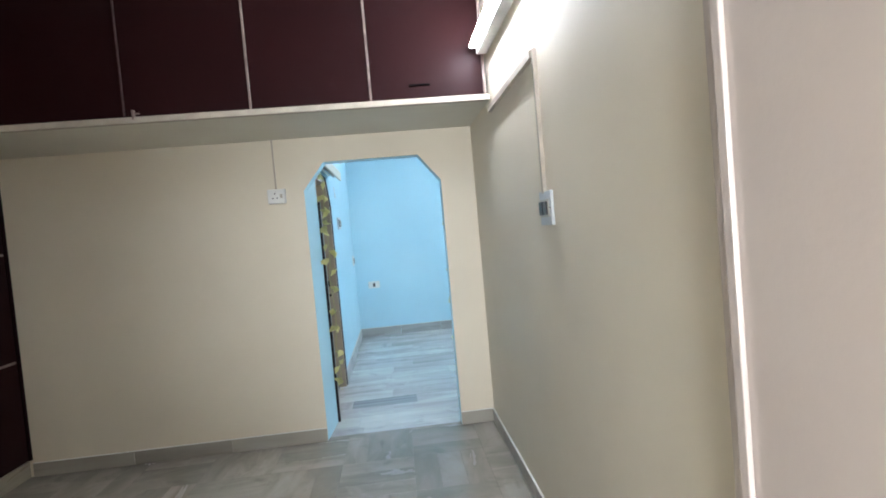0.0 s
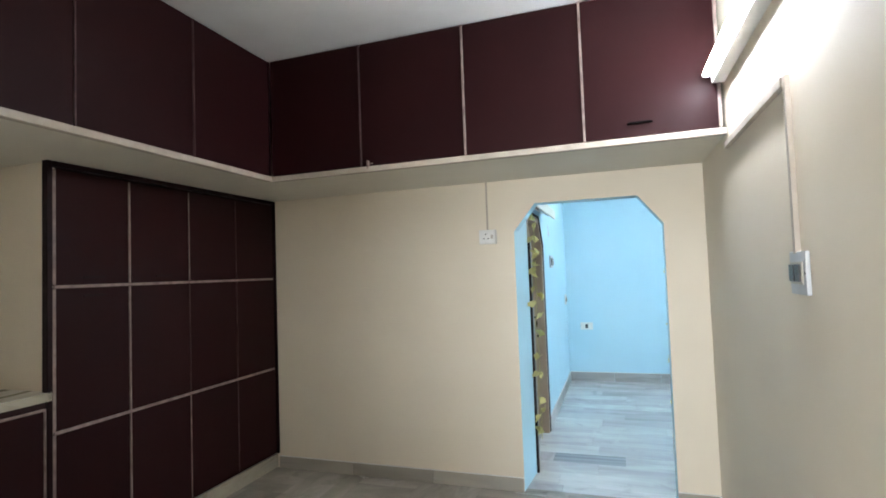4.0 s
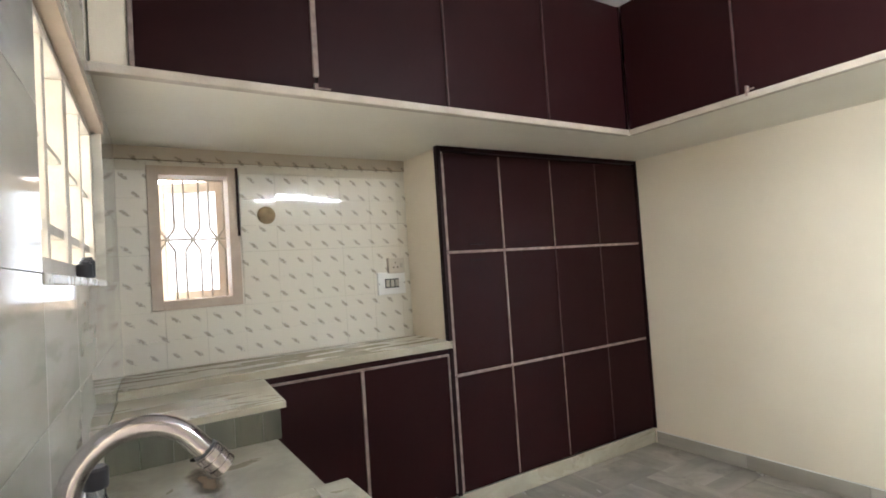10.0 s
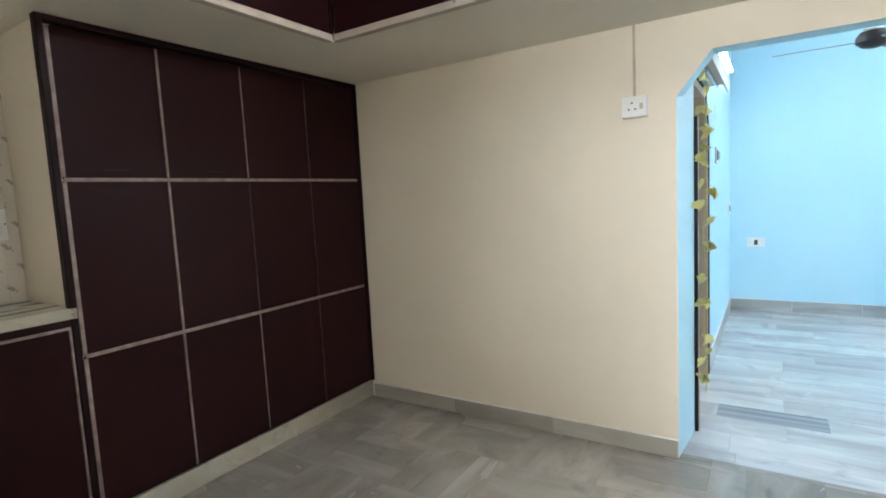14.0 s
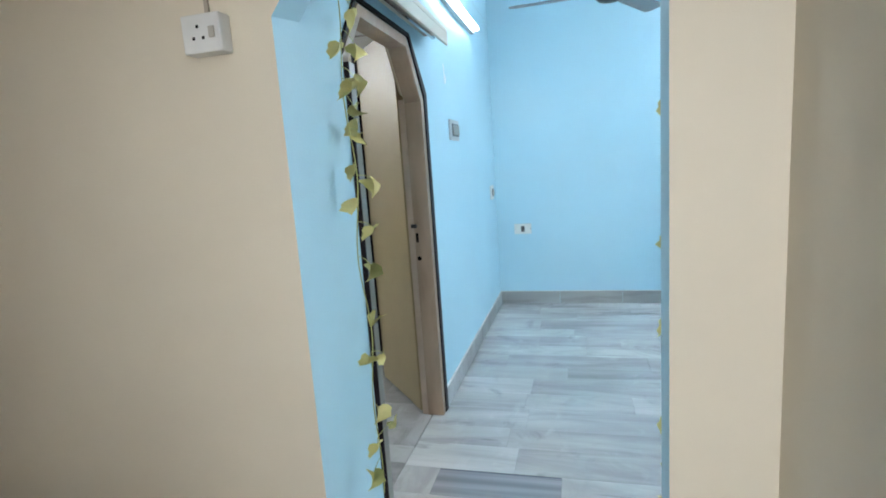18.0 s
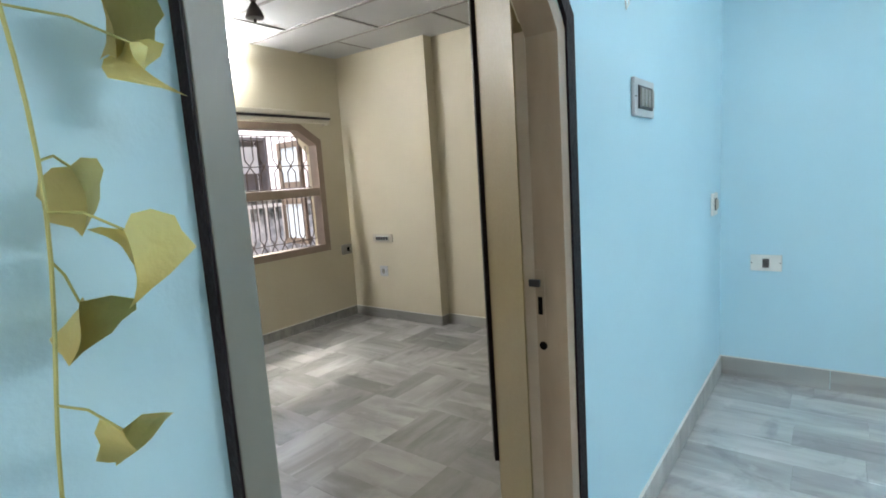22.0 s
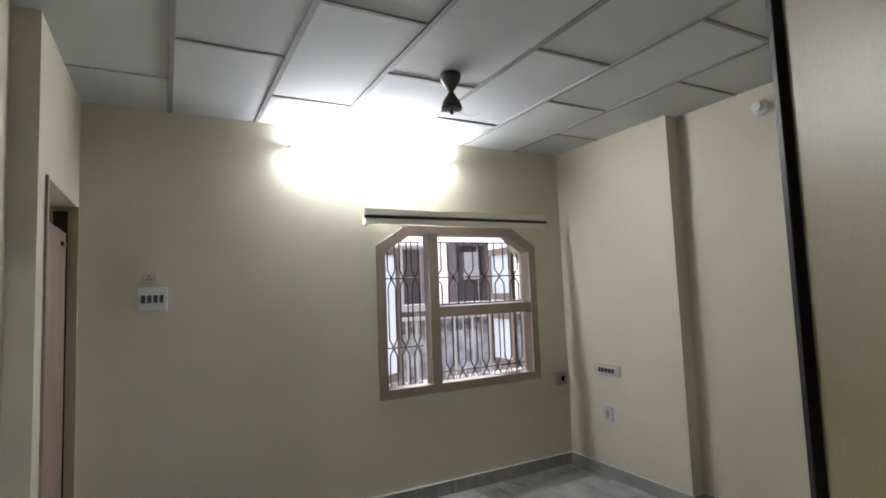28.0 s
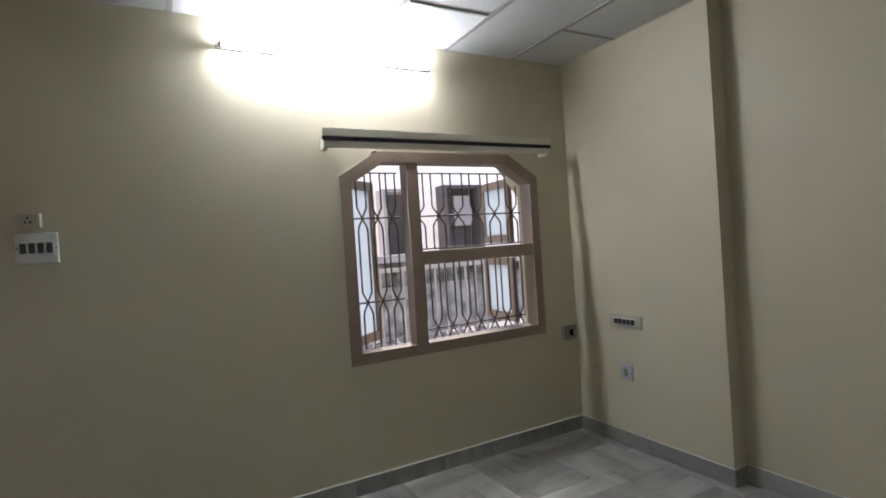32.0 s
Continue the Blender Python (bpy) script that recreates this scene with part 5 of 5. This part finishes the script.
nz = part("nozzle", tube(bmesh.new(), [e1 + dd * 0.003, e1 + dd * 0.015, e1 + dd * 0.03, e1 + dd * 0.038], 0.0165, 16), STEEL, tap, "ribbed steel nozzle", smooth=True)
for q in (0.005, 0.016, 0.028):
    part("ring", tube(bmesh.new(), [e1 + dd * q, e1 + dd * (q + 0.002), e1 + dd * (q + 0.006), e1 + dd * (q + 0.008)], 0.0185, 16), STEEL, nz, smooth=True)
bo = thing("bottle", (-0.93, 0.555, 0.872), "clear plastic bottle with black cap and dark label", "bottle")
GLASSY = material("clear_bottle_plastic", (0.75, 0.78, 0.76, 1), None, 10, 0.08, 0.0, 100)
GLASSY.node_tree.nodes["Principled BSDF"].inputs["Transmission Weight"].default_value = 0.95
part("body", lathe(bmesh.new(), [(0.027, 0), (0.030, 0.006), (0.030, 0.19), (0.028, 0.215), (0.018, 0.25), (0.014, 0.26), (0.014, 0.275)], (-0.93, 0.555, 0.8725), 24), GLASSY, bo, smooth=True)
part("cap", lathe(bmesh.new(), [(0.018, 0), (0.019, 0.004), (0.019, 0.03), (0.016, 0.034)], (-0.93, 0.555, 1.146), 20), DARKPLASTIC, bo, "black screw cap", smooth=True)
part("label_band", lathe(bmesh.new(), [(0.0306, 0), (0.0306, 0.08)], (-0.93, 0.555, 0.93), 24), DARKPLASTIC, bo, "dark printed label", smooth=True)


# ---- vines on the archway ----
def vine_leaf(size, fold, curl, twist):
    """A lobed cloth ivy leaf, folded along its midrib, curled and twisted."""
    half = [(0.0, 0.0), (0.20, -0.07), (0.42, 0.02), (0.50, 0.22), (0.42, 0.40), (0.46, 0.62), (0.28, 0.76), (0.14, 0.86), (0.0, 1.04)]
    bm = bmesh.new()

    def put(u, v):
        z = -fold * abs(u) + curl * v * v + 0.05 * math.sin(9 * u + 5 * v)
        a = twist * v
        return bm.verts.new((size * (u * math.cos(a) - z * math.sin(a)), size * v, size * (z * math.cos(a) + u * math.sin(a))))
    mid = [put(0.0, 1.04 * k / 8) for k in range(9)]
    for sgn in (-1, 1):
        inner = [put(sgn * 0.5 * u, v * 0.9 + 0.05) for u, v in half[1:8]]
        outer = [put(sgn * u, v) for u, v in half[1:8]]
        for k in range(6):
            bm.faces.new((outer[k], outer[k + 1], inner[k + 1], inner[k])[::sgn])
            bm.faces.new((inner[k], inner[k + 1], mid[k + 2], mid[k + 1])[::sgn])
        bm.faces.new((mid[0], inner[0], mid[1])[::-sgn])
        bm.faces.new((mid[0], outer[0], inner[0])[::-sgn])
        bm.faces.new((inner[6], outer[6], mid[8], mid[7])[::sgn])
    bmesh.ops.solidify(bm, geom=bm.faces[:], thickness=0.0008)
    return bm


leaf_mesh = [mesh_of("leaf", vine_leaf(*q), LEAFGREEN, smooth=True) for q in ((0.052, 0.9, -0.5, 0.6), (0.056, 1.5, 0.4, -1.3), (0.060, 0.6, -0.7, 1.0), (0.050, 2.6, -0.5, 0.7), (0.044, 1.3, 0.8, 2.2))]


def vine(name, base, z0, z1, facing, leaves, seed, label):
    """A hanging artificial vine: thin wavy stem, leaf stalks and single leaves (x, y, z, mesh)."""
    rnd = random.Random(seed)
    th = thing(name, (base[0], base[1], z0), label, "vine", "archway vines")
    pts = []
    for k in range(49):
        q = k / 48
        pts.append(Vector((base[0] + 0.008 * math.sin(q * 23), base[1] + 0.010 * math.sin(q * 17 + seed) - 0.006 * q, z0 + (z1 - z0) * q)))
    bm = tube(bmesh.new(), pts, 0.0018, 6)
    facing = Vector(facing)
    for x, y, z, kind in leaves:
        pos = Vector((x, y, z + 0.022))
        p = min(pts, key=lambda q: abs(q.z - pos.z - 0.02))
        tube(bm, [p, (p + pos) / 2 + Vector((0, 0, 0.006)), pos], 0.0011, 5)
        ob = new("leaf", leaf_mesh[kind])
        ob.parent = th
        out = Vector((pos.x - p.x, pos.y - p.y, 0))
        d = (out * 3 + Vector((rnd.uniform(-0.35, 0.35), rnd.uniform(-0.35, 0.35), -1))).normalized()
        f = (facing + Vector((rnd.uniform(-0.5, 0.5), rnd.uniform(-0.5, 0.5), rnd.uniform(-0.2, 0.5)))).normalized()
        x_ = d.cross(f).normalized()
        m = Matrix((x_, d, x_.cross(d))).transposed().to_4x4()
        m.translation = pos - world_loc(th)
        ob.matrix_local = m
    part("stem", bm, STEM, th)
    return th


vine("ivy_vine", (XB + 0.105, 4.285), 0.30, 2.05, (0.5, -0.85, 0.1), (
    (-0.380, 4.250, 2.00, 0), (-0.390, 4.330, 1.95, 1), (-0.380, 4.380, 1.89, 2), (-0.390, 4.280, 1.77, 0), (-0.390, 4.400, 1.79, 1),
    (-0.355, 4.265, 1.65, 2), (-0.390, 4.370, 1.68, 1), (-0.390, 4.340, 1.59, 4), (-0.390, 4.348, 1.55, 3), (-0.390, 4.370, 1.505, 4),
    (-0.395, 4.315, 1.405, 0), (-0.340, 4.325, 1.355, 1), (-0.390, 4.305, 1.30, 3), (-0.345, 4.305, 1.205, 2), (-0.370, 4.315, 1.08, 1),
    (-0.390, 4.350, 0.88, 3), (-0.370, 4.355, 0.76, 0), (-0.390, 4.280, 0.775, 2), (-0.390, 4.315, 0.58, 1), (-0.370, 4.390, 0.49, 0), (-0.390, 4.280, 0.465, 2), (-0.390, 4.230, 0.39, 1)),
     3, "hanging yellow-green artificial ivy beside the doorway")
vine("ivy_vine", (AR + 0.06, KN + 0.15), 0.20, 1.72, (-0.3, -0.95, 0.1), tuple(
    (AR + 0.03 + dx, KN + 0.15, z, k) for dx, z, k in ((0.0, 0.30, 0), (-0.005, 0.42, 1), (0.0, 0.51, 2), (-0.008, 0.64, 0), (-0.002, 0.77, 1), (0.0, 0.93, 2), (0.02, 1.15, 3), (0.02, 1.30, 4), (0.0, 1.51, 0))),
     8, "hanging yellow-green artificial ivy behind the arch edge")

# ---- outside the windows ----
# emissive sheet behind the porch supplies the yard's brightness
solid("backdrop_yard", boxes((-8.0, -7.98, 4.0, 14.0, -0.55, 3.1)), YARDGLOW, "glowing pinkish sheet standing in for daylight across the yard", "backdrop", "structure")
nb = thing("neighbour_porch", (-7.6, 9, -0.55), "weathered porch front across the yard", "porch")


def dark_opening(y0, y1, z0, z1, deep):
    """A framed shallow opening with side walls and a back; its shade is in the back's dark colour."""
    part("back", boxes((-7.9, -7.88, y0, y1, z0, z1)), DARKPLASTER, nb, "plaster back coloured dark for the opening's shade")
    part("jamb", boxes((-7.878, -7.60, y0 - 0.05, y0, z0, z1 + 0.05), bevel=0.006), deep, nb)
    part("jamb", boxes((-7.878, -7.60, y1, y1 + 0.05, z0, z1 + 0.05), bevel=0.006), deep, nb)
    part("lintel", boxes((-7.878, -7.62, y0, y1, z1, z1 + 0.05), bevel=0.006), deep, nb)


dark_opening(8.0, 8.42, 1.3, 2.15, CONCRETE)
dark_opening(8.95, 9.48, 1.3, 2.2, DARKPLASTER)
dark_opening(10.6, 11.2, 1.3, 2.3, CONCRETE)
part("cupboard", boxes((-7.86, -7.7, 9.1, 9.4, 1.66, 2.1), bevel=0.006), CONCRETE, nb, "pale box in the dark opening")
part("ledge", boxes((-7.87, -7.5, 4.0, 13.0, 1.20, 1.29), bevel=0.01), CONCRETE, nb, "pale broken ledge")
part("dado", boxes((-7.87, -7.72, 4.0, 13.0, 0.86, 1.198)), MOTTLED, nb, "dark mossy stained band")
part("low_wall", boxes((-7.87, -7.74, 4.0, 13.0, 0.152, 0.858), bevel=0.004), RUBBLEWALL, nb, "mottled pale plaster")
part("apron", boxes((-7.4, -6.7, 4.0, 13.0, -0.55, 0.15), bevel=0.01), CONCRETE, nb, "pale cement apron")
for k in range(30):
    y = 6.6 + k * 0.14
    part("baluster", tube(bmesh.new(), [(-6.6, y, -0.5), (-6.6, y, 0.5), (-6.6, y, 0.52), (-6.6, y, 1.12)], 0.014, 6), CONCRETE, nb)
part("rail", boxes((-6.63, -6.57, 6.4, 11.0, 1.12, 1.17), bevel=0.004), CONCRETE, nb)
rk = random.Random(11)
debris = bmesh.new()
for k in range(90):
    c = Vector((rk.uniform(-7.68, -6.75), rk.uniform(6.6, 11.2), 0.152))
    bmesh.ops.create_icosphere(debris, subdivisions=1, radius=rk.uniform(0.03, 0.12), matrix=Matrix.Translation(c) @ Matrix.Rotation(rk.uniform(0, 6), 4, "Z") @ Matrix.Diagonal((1, rk.uniform(0.5, 1.3), rk.uniform(0.35, 0.8), 1)))
for v in debris.verts:
    v.co += Vector((rk.uniform(-1, 1), rk.uniform(-1, 1), rk.uniform(-0.6, 0.6))) * 0.015
solid("rubble", debris, RUBBLEWALL, "broken pale rubble heaped on the cement apron", "rubble", "stuff")
yard = thing("boundary_wall", (-6.1, 0.5, -0.55), "yellow painted compound wall outside the kitchen", "wall")
part("wall", boxes((-6.2, -6.05, -1.5, 1.06, -0.55, 1.75)), YELLOW, yard)
shr = thing("shrub", (-5.2, 0.8, -0.55), "green shrub outside the kitchen window", "shrub")
rs = random.Random(4)
part("stem", tube(bmesh.new(), [(-5.2, 0.8, -0.55), (-5.18, 0.82, 0.6), (-5.2, 0.86, 1.8)], 0.03, 8, 0.01), WOODDOOR, shr)
cr = bmesh.new()
for k in range(520):
    c = Vector((-5.2 + rs.gauss(0, 0.2), 0.86 + rs.gauss(0, 0.12), 1.85 + rs.gauss(0, 0.25)))
    a, b = Vector((rs.gauss(0, 1), rs.gauss(0, 1), rs.gauss(0, 1))).normalized() * 0.06, Vector((rs.gauss(0, 1), rs.gauss(0, 1), rs.gauss(0, 1))).normalized() * 0.028
    cr.faces.new([cr.verts.new(c + v) for v in (-a, b, a, -b)])
part("crown", cr, FOLIAGE, shr)

# emissive sheets stand in for blown-out daylight and help light the kitchen
solid("backdrop_glow", boxes((-6.9, -6.88, -3.5, 2.4, 0.2, 9.0)), DAYGLOW, "glowing white sheet standing in for daylight beyond the kitchen window", "backdrop", "structure")
solid("backdrop_glow_south", boxes((-5.0, -0.5, -1.65, -1.63, 0.6, 4.5)), SIDEGLOW, "glowing white sheet standing in for daylight beyond the side window", "backdrop", "structure")

# ---- wall tiles, floor strips and skirting ----
def plate(sx, sy, sz, bev):
    bm = boxes((-sx / 2, sx / 2, -sy / 2, sy / 2, -sz, 0))
    top = [v for v in bm.verts if v.co.z > -1e-6]
    for v in top:
        v.co.x -= math.copysign(bev, v.co.x)
        v.co.y -= math.copysign(bev, v.co.y)
    return bm


plate_cache = {}


def strip(parent, cx, cy, sx, sy, mat, name="marble_strip"):
    """One floor strip; its streaks run along its long side."""
    turn = sy > sx
    a, b = (sy, sx) if turn else (sx, sy)
    key = (round(a, 3), round(b, 3), mat.name)
    if key not in plate_cache:
        plate_cache[key] = mesh_of(name, plate(a, b, 0.012, 0.0003), mat)
    ob = new(name, plate_cache[key])
    ob.parent = parent
    ob.location = Vector((cx, cy, random.uniform(-0.0005, 0.0005))) - world_loc(parent)
    ob.rotation_euler = (radians(random.gauss(0, 0.10)), radians(random.gauss(0, 0.06)), radians(90) if turn else 0)
    return ob


def clip_strip(parent, x0, x1, y0, y1, lim, mat, hole=None):
    x0, x1, y0, y1 = max(x0, lim[0]), min(x1, lim[1]), max(y0, lim[2]), min(y1, lim[3])
    if x1 - x0 > 0.015 and y1 - y0 > 0.015:
        g = 0.00025
        strip(parent, (x0 + x1) / 2, (y0 + y1) / 2, x1 - x0 - 2 * g, y1 - y0 - 2 * g, mat)


def basket(parent, lim, mat, unit, count, ox=0.0, oy=0.0):
    """Squares of parallel strips, turned by a quarter from square to square."""
    nx, ny = int((lim[1] - lim[0]) / unit) + 2, int((lim[3] - lim[2]) / unit) + 2
    for i in range(nx):
        for j in range(ny):
            x, y, w = lim[0] - ox + i * unit, lim[2] - oy + j * unit, unit / count
            for k in range(count):
                if (i + j) % 2:
                    clip_strip(parent, x + k * w, x + (k + 1) * w, y, y + unit, lim, mat)
                else:
                    clip_strip(parent, x, x + unit, y + k * w, y + (k + 1) * w, lim, mat)


fk = bpy.data.objects["floor_kitchen"]
basket(fk, (KC - 0.02, KE, 1.08, KN + 0.06), FLOOR_K, 0.46, 3, 0.1, 0.2)
basket(fk, (-0.43, KE, -1.6, 1.078), FLOOR_K, 0.46, 3, 0.2, 0.1)
fr = bpy.data.objects["floor_bedroom"]
basket(fr, (RW, XB - 0.06, KN + 0.14, RN2), FLOOR_R, 0.46, 3, 0.15, 0.05)
fb = bpy.data.objects["floor_blue_room"]
y, row = 4.72 - 0.23 * math.ceil((4.66 - KN) / 0.23), 0
while y < YB:
    w = (0.22, 0.19, 0.23, 0.2)[row % 4] if y > 4.71 else 0.23
    dark_row = abs(y - 4.72) < 0.01
    x = -0.97 if dark_row else XB - 0.06 - random.uniform(0, 0.6)
    while x < XE:
        ln = random.choice((0.6, 0.8, 0.95))
        if dark_row and x < 0:
            ln = 0.6 if x < -0.5 else 0.56
        clip_strip(fb, x, x + ln, y, y + w, (XB - 0.058, XE, KN + 0.06, YB), FLOOR_DARK if dark_row and -0.4 < x < 0 else FLOOR_B)
        x += ln
    y, row = y + w, row + 1


def skirting(name, x0, x1, y0, y1, h=0.095, mat=None):
    """Marble skirting in lengths with a white painted line on top."""
    th = thing(name, ((x0 + x1) / 2, (y0 + y1) / 2, 0), "grey marble skirting with a white top line", "skirting", "", "structure")
    along_x = x1 - x0 > y1 - y0
    length = max(x1 - x0, y1 - y0)
    k = max(1, round(length / 0.6))
    for i in range(k):
        a, b = i / k, (i + 1) / k
        q = (x0 + a * length + 0.001, x0 + b * length - 0.001, y0, y1) if along_x else (x0, x1, y0 + a * length + 0.001, y0 + b * length - 0.001)
        part("skirting_piece", boxes((*q, 0.001, h), bevel=0.002), mat or SKIRT, th)
    part("top_line", boxes((x0, x1, y0, y1, h + 0.0005, h + 0.004)), SKIRTLINE, th, "white paint line")
    return th


s = 0.012
part("stain", boxes((RW + 0.0003, RW + 0.0012, 4.47, 5.0, 0.10, 0.42)), stain_material("damp_stain", (0.36, 0.30, 0.20, 1), (1, 0.26, 0.16), 0.17), bpy.data.objects["wall_bedroom_west"], "brownish damp stain")
skirting("skirting", KC + 0.01, AL - 0.001, KN - s, KN - 0.001)
skirting("skirting", AR + 0.001, KE - s, KN - s, KN - 0.001)
skirting("skirting", KE - s, KE - 0.001, 0.42, KN - s)
skirting("skirting", XB + 0.001, XB + s, DN + 0.055, YB - s, 0.122, SKIRT_PALE)
skirting("skirting", XB + 0.001, XE, YB - s, YB - 0.001, 0.122, SKIRT_PALE)
skirting("skirting", RW + 0.001, RW + s, RS2 + s, RN - s, mat=SKIRT_GREY)
skirting("skirting", RW + 0.001, -2.855 + s, RN - s, RN - 0.001, mat=SKIRT_GREY)
skirting("skirting", -2.854, -2.854 + s, RN, RN2 - s, mat=SKIRT_GREY)
skirting("skirting", -2.854 + s, XB - 0.13, RN2 - s, RN2 - 0.001, mat=SKIRT_GREY)
skirting("skirting", -2.95, XB - 0.13, RS + 0.001, RS + s, mat=SKIRT_GREY)
skirting("skirting", -3.07, -2.95, RS2 + 0.001, RS2 + s, mat=SKIRT_GREY)

# glazed tiles on the counter walls
wt = bpy.data.objects["wall_kitchen_west"]
tile_cache = {}


def wall_tile(parent, y0, y1, z0, z1, mat):
    key = (round(y1 - y0, 3), round(z1 - z0, 3), mat.name)
    if key not in tile_cache:
        bm = boxes((0, 0.008, -(y1 - y0) / 2 + 0.0001, (y1 - y0) / 2 - 0.0001, -(z1 - z0) / 2 + 0.0001, (z1 - z0) / 2 - 0.0001))
        for v in bm.verts:
            if v.co.x > 0.004:
                v.co.y -= math.copysign(0.0003, v.co.y)
                v.co.z -= math.copysign(0.0003, v.co.z)
        tile_cache[key] = mesh_of("tile", bm, mat)
    ob = new("tile", tile_cache[key])
    ob.parent = parent
    ob.rotation_euler = (0, radians(random.gauss(0, 0.22)), radians(random.gauss(0, 0.3)))
    ob.location = Vector((KT + 0.0005, (y0 + y1) / 2, (z0 + z1) / 2)) - world_loc(parent)


def tile_rect(y0, y1, z0, z1, mat, hole):
    """Tiles of 20 by 15 cm laid round a window."""
    z = z0
    while z < z1 - 0.005:
        ze = min(z + 0.15, z1)
        y = y0
        while y < y1 - 0.005:
            ye = min(y + 0.2, y1)
            if y < hole[1] - 1e-4 and ye > hole[0] + 1e-4 and z < hole[3] - 1e-4 and ze > hole[2] + 1e-4:
                if hole[0] - y > 0.01:
                    wall_tile(wt, y, hole[0], z, ze, mat)
                if ye - hole[1] > 0.01:
                    wall_tile(wt, hole[1], ye, z, ze, mat)
                if hole[2] - z > 0.01:
                    wall_tile(wt, max(y, hole[0]), min(ye, hole[1]), z, hole[2], mat)
                if ze - hole[3] > 0.01:
                    wall_tile(wt, max(y, hole[0]), min(ye, hole[1]), hole[3], ze, mat)
            else:
                wall_tile(wt, y, ye, z, ze, mat)
            y = ye
        z = ze


tile_rect(0.595, 2.26, 1.03, 2.13, TILE_W, kw)
part("border_tile", boxes((KT + 0.001, KT + 0.022, 0.595, 2.26, 2.132, 2.204), bevel=0.002), TILE_CAP, wt, "beige sprigged border tiles")
ws = bpy.data.objects["wall_kitchen_south"]


def south_tile(u0, u1, z0, z1):
    bm = askew(boxes((u0 + 0.0007, u1 - 0.0007, 0.0005, 0.008, z0 + 0.0007, z1 - 0.0007), bevel=0.001))
    part("tile", bm, TILE_S, ws)


us = [0.0, 0.39, sw[0], 1.19, 1.6, sw[1], 2.31, 2.695]
zs = [0.0, 0.5, 0.994, sw[2] - 0.26, sw[2], 1.79, sw[3], 2.40, 2.70, KZ]
for a, b in zip(us, us[1:]):
    for c, d in zip(zs, zs[1:]):
        if a >= sw[0] - 1e-4 and b <= sw[1] + 1e-4 and c >= sw[2] - 1e-4 and d <= sw[3] + 1e-4:
            continue
        if c < 0.9:
            continue
        if c > 2.0 and a < 1.05:
            d = min(d, 2.2)
            if d <= c:
                continue
        south_tile(a, b, c, d)
